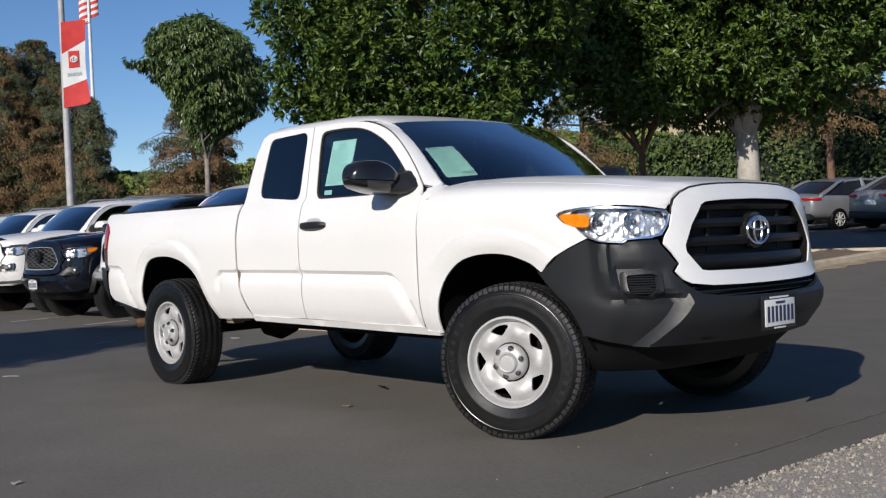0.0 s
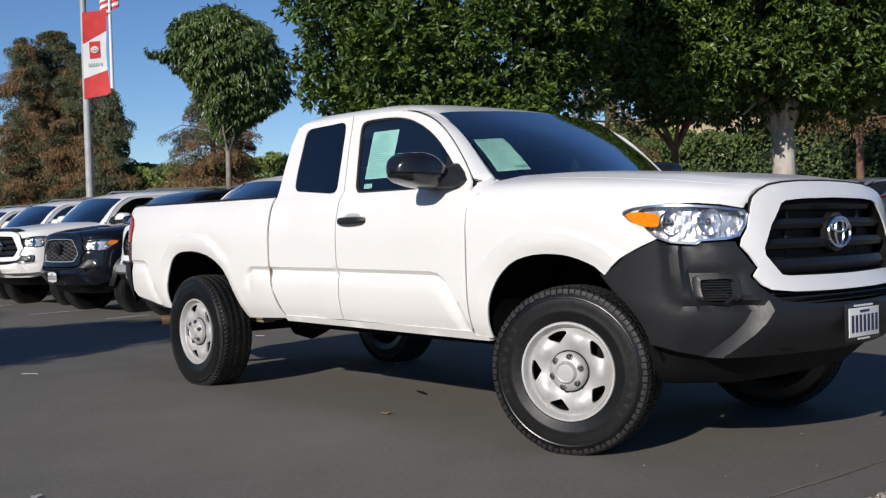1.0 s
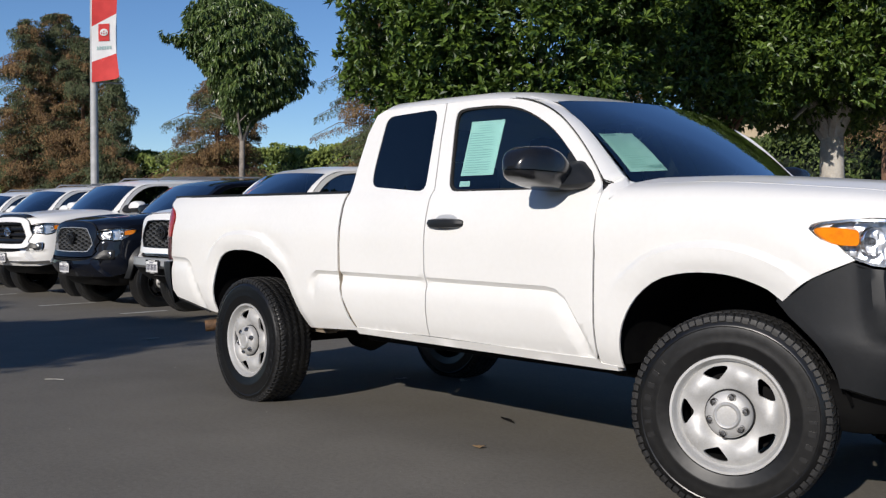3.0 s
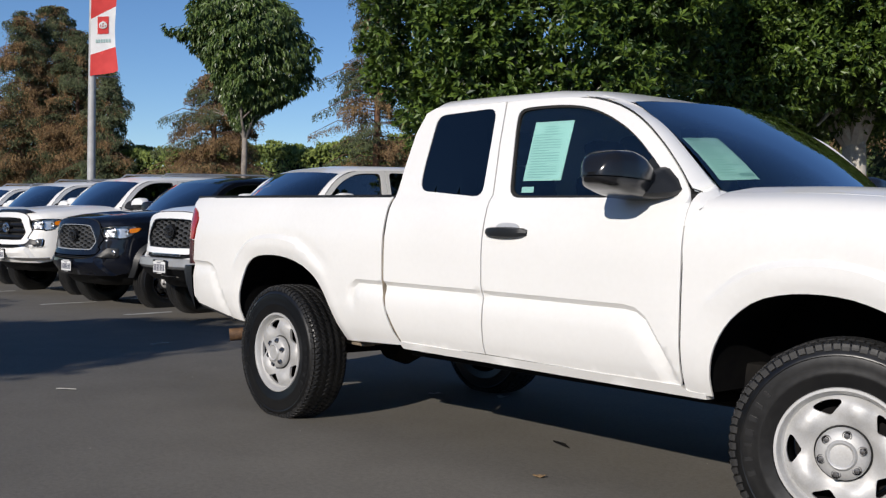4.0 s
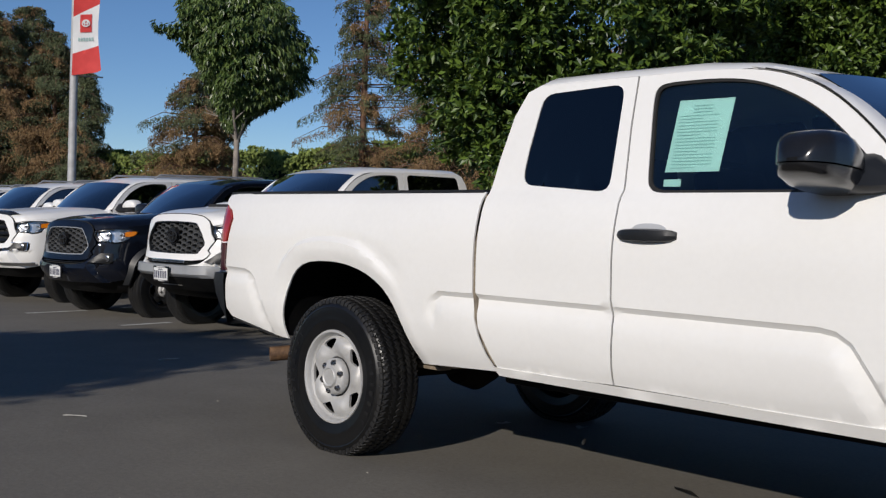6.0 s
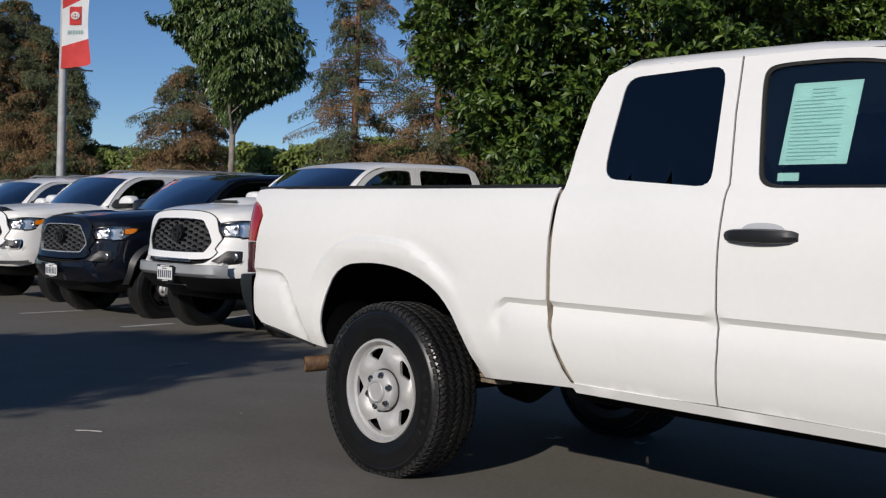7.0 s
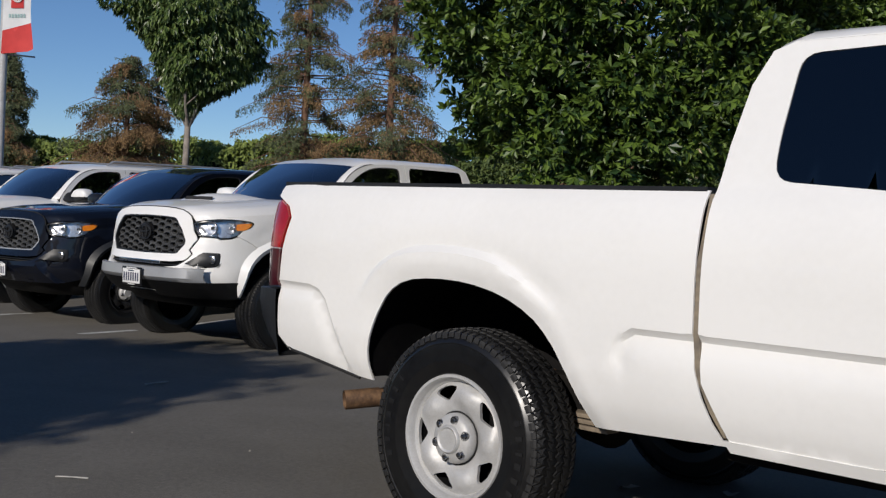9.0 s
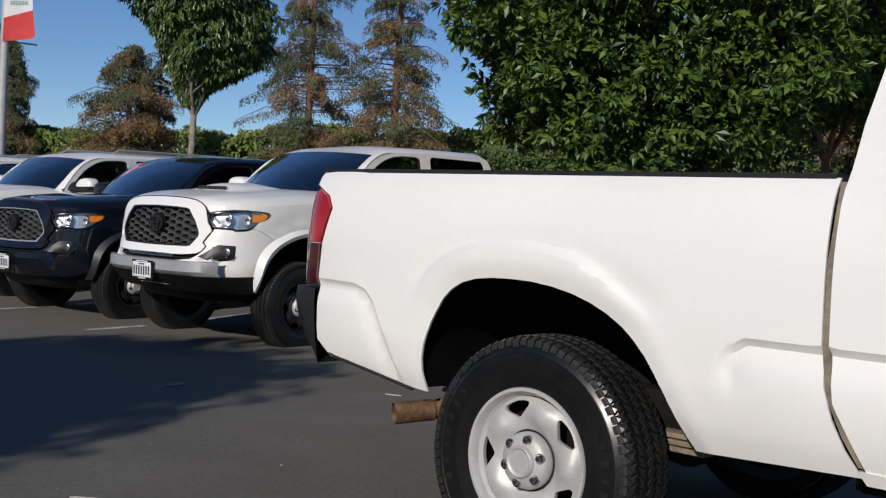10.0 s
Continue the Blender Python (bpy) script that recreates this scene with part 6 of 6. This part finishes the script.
# tan building beyond the hedge
building = thing("building", "low tan stucco building beyond the hedge", "building", at=pose(-30, 66, 1.0, 0, 0, -8))
bm = bmesh.new()
box(bm, -22, -6, -6, 6, 0, 7.6, .05)
part("wall", bm, surface("tan_stucco", (.46, .37, .25), (.40, .32, .21), 1.5, 30, rough=.9), building)
bm = bmesh.new()
box(bm, -22.5, -5.5, -6.5, 6.5, 7.6, 8.2, .08)
part("roof", bm, surface("pale_parapet", (.50, .42, .30), (.44, .37, .27), 1.5, 30, rough=.9), building)

# planter with its kerb
bm = bmesh.new()
px0, px1, py0, py1 = -7.1, -4.95, 2.2, 14.5
n = 30
for (ax, ay), (bx_, by_) in (((px0, py0), (px1, py0)), ((px1, py0), (px1, py1)), ((px1, py1), (px0, py1)), ((px0, py1), (px0, py0))):
    rows = []
    d = Vector((bx_ - ax, by_ - ay)).normalized()
    o = Vector((-d.y, d.x))
    for i in range(n + 1):
        x, y = ax + (bx_ - ax) * i / n, ay + (by_ - ay) * i / n
        z = ground_z(x, y)
        rows.append([(x, y, z - .05), (x, y, z + .09), (x + o.x * .02, y + o.y * .02, z + .11), (x + o.x * .15, y + o.y * .15, z + .11), (x + o.x * .15, y + o.y * .15, z)])
    loft(bm, rows, closed=False)
solid("kerb", bm, M_KERB, "tan concrete kerb round the tree planter", "kerb", "structure")
bm = bmesh.new()
loft(bm, [[(x, py0 + .1 + (py1 - py0 - .2) * i / 40, ground_z(x, py0 + .1 + (py1 - py0 - .2) * i / 40) + .08 + .03 * math.sin(i * 1.3 + x * 5)) for x in [px0 + .1 + (px1 - px0 - .2) * k / 8 for k in range(9)]] for i in range(41)], closed=False)
solid("planter_soil", bm, M_SOIL, "dry brown soil of the planter", "soil", "structure")

bm = bmesh.new()
rnd = random.Random(21)
loft(bm, [[(-4.97, y, ground_z(-4.97, y) + .03), (-4.82 + rnd.uniform(-.05, .05), y, ground_z(-4.82, y) + .012), (-4.62 + rnd.uniform(-.12, .12), y, ground_z(-4.62, y) + .003)] for y in [2.0 + k * .25 for k in range(52)]], closed=False)
solid("dirt_spill", bm, surface("tan_dirt", (.42, .33, .22), (.25, .20, .14), 4, 50, rough=.95, bump=.5, bump_scale=40), "tan dirt washed against the kerb", "dirt", "structure")

# ---------------------------------------------------------------- lamp post with its banner, and the flag
M_POLE = surface("galvanised_pole", (.42, .42, .42), (.33, .33, .33), 4, 60, rough=.6, metal=.1)
M_BANNERRED = surface("red_banner_cloth", (.62, .045, .040), (.54, .035, .032), 3, 50, rough=.7)
M_BANNERWHITE = surface("white_banner_cloth", (.78, .77, .75), (.70, .69, .68), 3, 50, rough=.7)
post = thing("lamp_post", "grey steel lamp post carrying a red and white banner", "lamp post", at=pose(-31.95, 10.79, ground_z(-31.9, 10.9) - .16, 0, 0, 0))
bm = bmesh.new()
tube(bm, [(0, 0, .1), (-.1, -.02, 6), (-.19, -.04, 11.5)], [.14, .12, .09], 14)
part("pole", bm, M_POLE, post)
bm = bmesh.new()
lathe(bm, [(.24, .12), (.24, .66), (0, .66)], 16, Matrix.Rotation(radians(90), 4, "X"))
part("footing", bm, M_KERB, post)
# the cloth hangs across the view: along vector b
bvec = Vector((.394, .919, 0)).normalized()


def cloth(u, v):
    w = .06 * math.sin(v * 2.1 + u * 1.5) * (u + .2) + .10 * u * u * (1 - v / 3.1)
    return Vector((.02, -.09, 5.83)) + bvec * (-.05 + u * .76) + Vector((w, 0, v * .943 + .10 * u))


for name, mat_, pts in (("banner_top", M_BANNERRED, [(0, 3.1), (1.0, 3.1), (1.0, 2.35), (0, 1.95)]), ("banner_middle", M_BANNERWHITE, [(0, 1.95), (1.0, 2.35), (1.0, .95), (0, .72)]), ("banner_foot", M_BANNERRED, [(0, .72), (1.0, .95), (1.05, .12), (.9, .05), (0, 0)])):
    bm = bmesh.new()
    panel(bm, pts, cloth, step=.12, depth=0)
    part(name, bm, mat_, post, "red banner cloth" if mat_ is M_BANNERRED else "white banner cloth")
off = Vector((.016, -.007, 0))
bm = bmesh.new()
panel(bm, [(.28, 1.42), (.74, 1.42), (.74, 2.02), (.28, 2.02)], lambda u, v: cloth(u, v) + off, step=.1, depth=0)
part("banner_emblem", bm, M_BANNERRED, post, "plain red square with a pale oval")
bm = bmesh.new()
for rx, rz, dz in ((.15, .11, 0), (.06, .10, 0), (.11, .04, .04)):
    pts = [(.51 + rx * math.cos(a * math.pi / 12), 1.72 + dz + rz * math.sin(a * math.pi / 12)) for a in range(25)]
    tube(bm, [cloth(u, v) + off * 1.8 for u, v in pts], .018, 5, caps=False)
part("emblem_oval", bm, M_BANNERWHITE, post)
bm = bmesh.new()
for i in range(6):
    panel(bm, [(.2 + i * .105, 1.12), (.27 + i * .105, 1.12), (.27 + i * .105, 1.24), (.2 + i * .105, 1.24)], lambda u, v: cloth(u, v) + off, step=.2, depth=0)
tagged(part("lettering_bars", bm, M_INK, post, smooth=False), kind="stuff")
for z in (8.79, 5.86):
    bm = bmesh.new()
    tube(bm, [Vector((-.12, -.03, z)), Vector((-.12, -.03, z)) + bvec * .9], .025, 8)
    part("banner_arm", bm, M_POLE, post)
flag = thing("flagpole", "white flagpole with a striped red and white flag", "flagpole", at=pose(-91.8, 39.15, 0))
bm = bmesh.new()
tube(bm, [(0, 0, -1.5), (-.3, 0, 14), (-.55, 0, 28)], [.22, .18, .12], 12)
part("pole", bm, surface("white_pole_paint", (.72, .72, .72), (.65, .65, .65), 4, 50, rough=.4), flag)
for i in range(13):
    bm = bmesh.new()
    z0 = 26.4 - i * .30
    panel(bm, [(.05, z0 - .30), (3.6, z0 - .30 - 1.3), (3.6, z0 - 1.3), (.05, z0)], lambda u, v: Vector((-.5, 0, 0)) - bvec * (u * .40 - .75) + Vector((.16 * math.sin(u * 3), .16 * math.sin(u * 3 + 1), v)), step=.3, depth=0)
    part("stripe", bm, M_BANNERWHITE if i % 2 else M_BANNERRED, flag)


# ---------------------------------------------------------------- the vehicles
pickup("white extended-cab pickup with black bumper, parked on asphalt", pose(0, 0, 0), steer=20, papers=True, step=.028)
YAW = -84.0


def parked(x, y, yaw=YAW):
    return pose(x, y, ground_z(x, y) - .02, 0, 2.2, yaw)


pickup("white lifted double-cab pickup with mesh grille and silver bumper", parked(-9.15, 2.4, -88), lower=M_WHITE, grille="mesh", dx=.42, step=.06, lift=.09, bar=True, scoop=True, flares=M_WHITE, rims=M_GLOSSBLACK)
pickup("dark blue-black double-cab pickup with mesh grille", parked(-11.75, 2.4, -87), paint=M_BLUEBLACK, lower=M_BLUEBLACK, rims=M_GLOSSBLACK, grille="mesh", dx=.42, step=.06, lift=.02, flares=M_PLASTIC)
for x, y in ((-14.7, 2.6), (-18.0, 2.8), (-21.3, 3.0)):
    pickup("white sport utility wagon with roof rails in the row", parked(x, y) @ Matrix.Diagonal((1, 1, 1.03, 1)), lower=M_WHITE, dx=.42, step=.07, lift=.07, wagon=True, name="suv", category="suv")


def sedan(label, at):
    """A compact saloon (forward +x, middle at x = 0)."""
    car = thing("sedan", label, "car", "silver sedans across the drive", at=at)
    body = new("body")
    body.parent = car
    st = [(-2.30, .62, .50, .86), (-2.26, .76, .42, .98), (-2.1, .84, .36, 1.03), (-1.6, .88, .30, 1.02), (-.8, .89, .27, .97), (.2, .89, .27, .95), (1.1, .88, .28, .93), (1.8, .84, .32, .84), (2.15, .74, .36, .74), (2.30, .55, .42, .66)]
    bm = bmesh.new()
    loft(bm, [[(x, w * a, zb + (zs - zb) * b) for a, b in ((-.80, 0), (-.97, .18), (-1, .45), (-.985, .75), (-.93, .95), (-.75, 1.02), (-.4, 1.05), (.4, 1.05), (.75, 1.02), (.93, .95), (.985, .75), (1, .45), (.97, .18), (.80, 0))] for x, w, zb, zs in st])
    bmesh.ops.subdivide_edges(bm, edges=bm.edges, cuts=1, smooth=.7, use_grid_fill=True)
    part("shell", bm, M_SEDAN, body, angle=60)
    gs = [(-1.95, .62, 1.02, 1.03), (-1.5, .62, 1.02, 1.20), (-1.1, .61, 1.01, 1.345), (-.75, .60, .99, 1.415), (-.2, .59, .97, 1.435), (.3, .60, .96, 1.40), (.75, .64, .95, 1.20), (1.2, .68, .93, .96)]
    bm = bmesh.new()
    loft(bm, [[(x, y, z) for y, z in ((-.80, zb - .02), (-w - .07, zb + (zr - zb) * .6), (-w, zr - .02), (-w * .6, zr + .01), (w * .6, zr + .01), (w, zr - .02), (w + .07, zb + (zr - zb) * .6), (.80, zb - .02))] for x, w, zb, zr in gs])
    part("glass_house", bm, M_GLOSSBLACK, body, "dark reflective windows")
    bm = bmesh.new()
    loft(bm, [[(x, y, z) for y, z in ((-w - .03, zr - .07), (-w - .006, zr - .015), (-w * .6, zr + .018), (w * .6, zr + .018), (w + .006, zr - .015), (w + .03, zr - .07))] for x, w, zb, zr in gs[2:6]], closed=False)
    part("roof", bm, M_SEDAN, body)
    for s in (-1, 1):
        for pts in ([(-1.95, 1.0), (-1.6, 1.13), (-1.2, 1.31), (-.95, 1.38)], [(1.2, .95), (.75, 1.21), (.45, 1.36), (.3, 1.41)], [(-.25, .97), (-.22, 1.2), (-.22, 1.42)]):
            bm = bmesh.new()
            tube(bm, [(x, s * (.80 - .17 * (z - .97) / .45), z) for x, z in pts], [.07, .06, .05, .04][:len(pts)], 6)
            part("pillar", bm, M_SEDAN, body)
        for x in (-1.35, 1.35):
            bm = bmesh.new()
            lathe(bm, [(.20, .10), (.30, .10), (.315, .07), (.315, -.07), (.30, -.10), (.20, -.11)], 32, Matrix.Translation((x, s * .80, .315)))
            tyre = part("tyre", bm, M_SIDEWALL, car)
            bm = bmesh.new()
            yy = s * .80 + s * .09
            for k in range(8):
                t = math.pi * k / 4
                tube(bm, [(x, yy, .315), (x + .19 * math.cos(t), yy + s * .01, .315 + .19 * math.sin(t))], [.03, .02], 6)
            lathe(bm, [(.20, s * .0), (.205, s * .015), (.185, s * .015), (.18, 0)], 32, Matrix.Translation((x, yy, .315)))
            part("rim", bm, M_RIM, tyre)
        bm = bmesh.new()
        loft(bm, [[(x, s * y, z) for x, y, z in ((-2.335, .42, zz + .02), (-2.32, .62, zz), (-2.26, .76, zz - .01), (-2.12, .855, zz + .0), (-2.0, .875, zz + .02))] for zz in (.885, .90, .925, .945)], closed=False)
        part("tail_light", bm, M_RED, body, "red tail light")
        bm = bmesh.new()
        box(bm, .55, .75, s * .86 - .09, s * .86 + .09, .97, 1.09, .03)
        part("side_mirror", bm, M_SEDAN, body)
    bm = bmesh.new()
    box(bm, -2.33, -2.1, -.72, .72, .33, .52, .04)
    part("rear_valance", bm, M_PLASTIC, body)
    bm = bmesh.new()
    box(bm, -2.325, -2.30, -.17, .17, .70, .82, .005)
    part("plate", bm, M_WHITEPAPER, body, "white number plate")
    bm = bmesh.new()
    box(bm, -2.1, 2.1, -.75, .75, .2, .34, .02)
    part("underbody", bm, M_DARK, body)
    return car


for x, y in ((-11.6, 25.5), (-8.72, 24.4), (-5.85, 23.3)):
    sedan("silver compact sedan parked across the drive", pose(x, y, ground_z(x, y), 2.5, -2.0, 74))
strip("stall_line", [(-10.0, 22.6), (-8.8, 26.9)], .10, M_LINE, "worn white stall line between the sedans", "road marking")
strip("stall_line", [(-13.2, 23.0), (-12.0, 27.4)], .10, M_LINE, "worn white stall line between the sedans", "road marking")

# the row of trees and hedge across the drive, which the windows mirror
hedge("hedge across the drive", -60, -24, 40, -26, 4.5, 3.0, 9000, 33, .5)

# ---------------------------------------------------------------- litter on the asphalt
M_DRYLEAF = surface("dry_leaf", (.30, .20, .10), (.20, .12, .06), 20, 60, rough=.8)
M_LITTER = surface("pale_litter", (.38, .37, .34), (.28, .27, .25), 20, 60, rough=.8)


def flat_leaf(label, x, y, size, material, seed, name="fallen_leaf", long=1.0):
    rnd = random.Random(seed)
    bm = bmesh.new()
    a0 = rnd.random() * 6.28
    c = bm.verts.new((x, y, .010))
    rim = []
    for i in range(9):
        t = 2 * math.pi * i / 9
        r = size * (.6 + .5 * rnd.random())
        dx, dy = r * math.cos(t) * long, r * math.sin(t) * .55 / max(1, long * .6)
        rim.append(bm.verts.new((x + dx * math.cos(a0) - dy * math.sin(a0), y + dx * math.sin(a0) + dy * math.cos(a0), .004 + .014 * rnd.random())))
    for i in range(9):
        bm.faces.new((c, rim[i], rim[(i + 1) % 9]))
    ex = bmesh.ops.extrude_face_region(bm, geom=list(bm.faces))
    for v in ex["geom"]:
        if isinstance(v, bmesh.types.BMVert):
            v.co.z -= .002
    return solid(name, bm, material, label, "litter", group="litter on the asphalt")


flat_leaf("small curled dry leaf on the asphalt", -1.39, -.79, .035, M_DRYLEAF, 1)
flat_leaf("dark flattened leaf on the asphalt", -1.80, -.19, .042, M_DARK, 2, long=2.0)
flat_leaf("pale crumpled scrap under the truck", -3.33, .34, .06, M_LITTER, 3, "paper_scrap")
flat_leaf("pale scrap under the truck", -3.0, .62, .05, M_LITTER, 4, "paper_scrap")
flat_leaf("small pale chip on the asphalt", -.95, -2.85, .025, M_LITTER, 6, "chip")


def twig(label, ends, r, lift=0.0):
    (x0, y0), (x1, y1) = ends
    bm = bmesh.new()
    zs = [ground_z(x0, y0) + r * .9, ground_z((x0 + x1) / 2, (y0 + y1) / 2) + r * .9 + lift, ground_z(x1, y1) + r * .9]
    tube(bm, soften([(x0, y0, zs[0]), (x0 * .6 + x1 * .4 + .006, y0 * .6 + y1 * .4 - .006, zs[1]), (x1, y1, zs[2])], 2), r, 7)
    return solid("twig", bm, M_LITTER, label, "litter", group="litter on the asphalt")


twig("thin pale stick lying on the asphalt", ((-4.815, -1.500), (-4.715, -1.415)), .0035, .004)
twig("pale stick in the tree's shade on the asphalt", ((-6.88, .19), (-6.92, .39)), .006, .004)
twig("thin dry stick beyond the truck's tail", ((-6.0, 1.23), (-5.9, 1.27)), .004)
bm = bmesh.new()
rnd = random.Random(9)
for i in range(110):
    k = rnd.random()
    x, y = (rnd.gauss(.9, .35), rnd.uniform(-2.4, 1.6)) if k < .55 else (rnd.uniform(-6, 1), rnd.uniform(-3, 1))
    r = rnd.uniform(.0015, .0045) * (1.6 if rnd.random() < .08 else 1)
    vs = [bm.verts.new((x + r * a, y + r * b, .001 + r * c)) for a, b, c in ((1, 0, 0), (-.5, .9, 0), (-.6, -.8, 0), (0, 0, .9))]
    for f in ((0, 1, 3), (1, 2, 3), (2, 0, 3)):
        bm.faces.new([vs[j] for j in f])
solid("grit", bm, M_STONE, "loose pale grit scattered on the asphalt", "grit", "stuff", smooth=False)
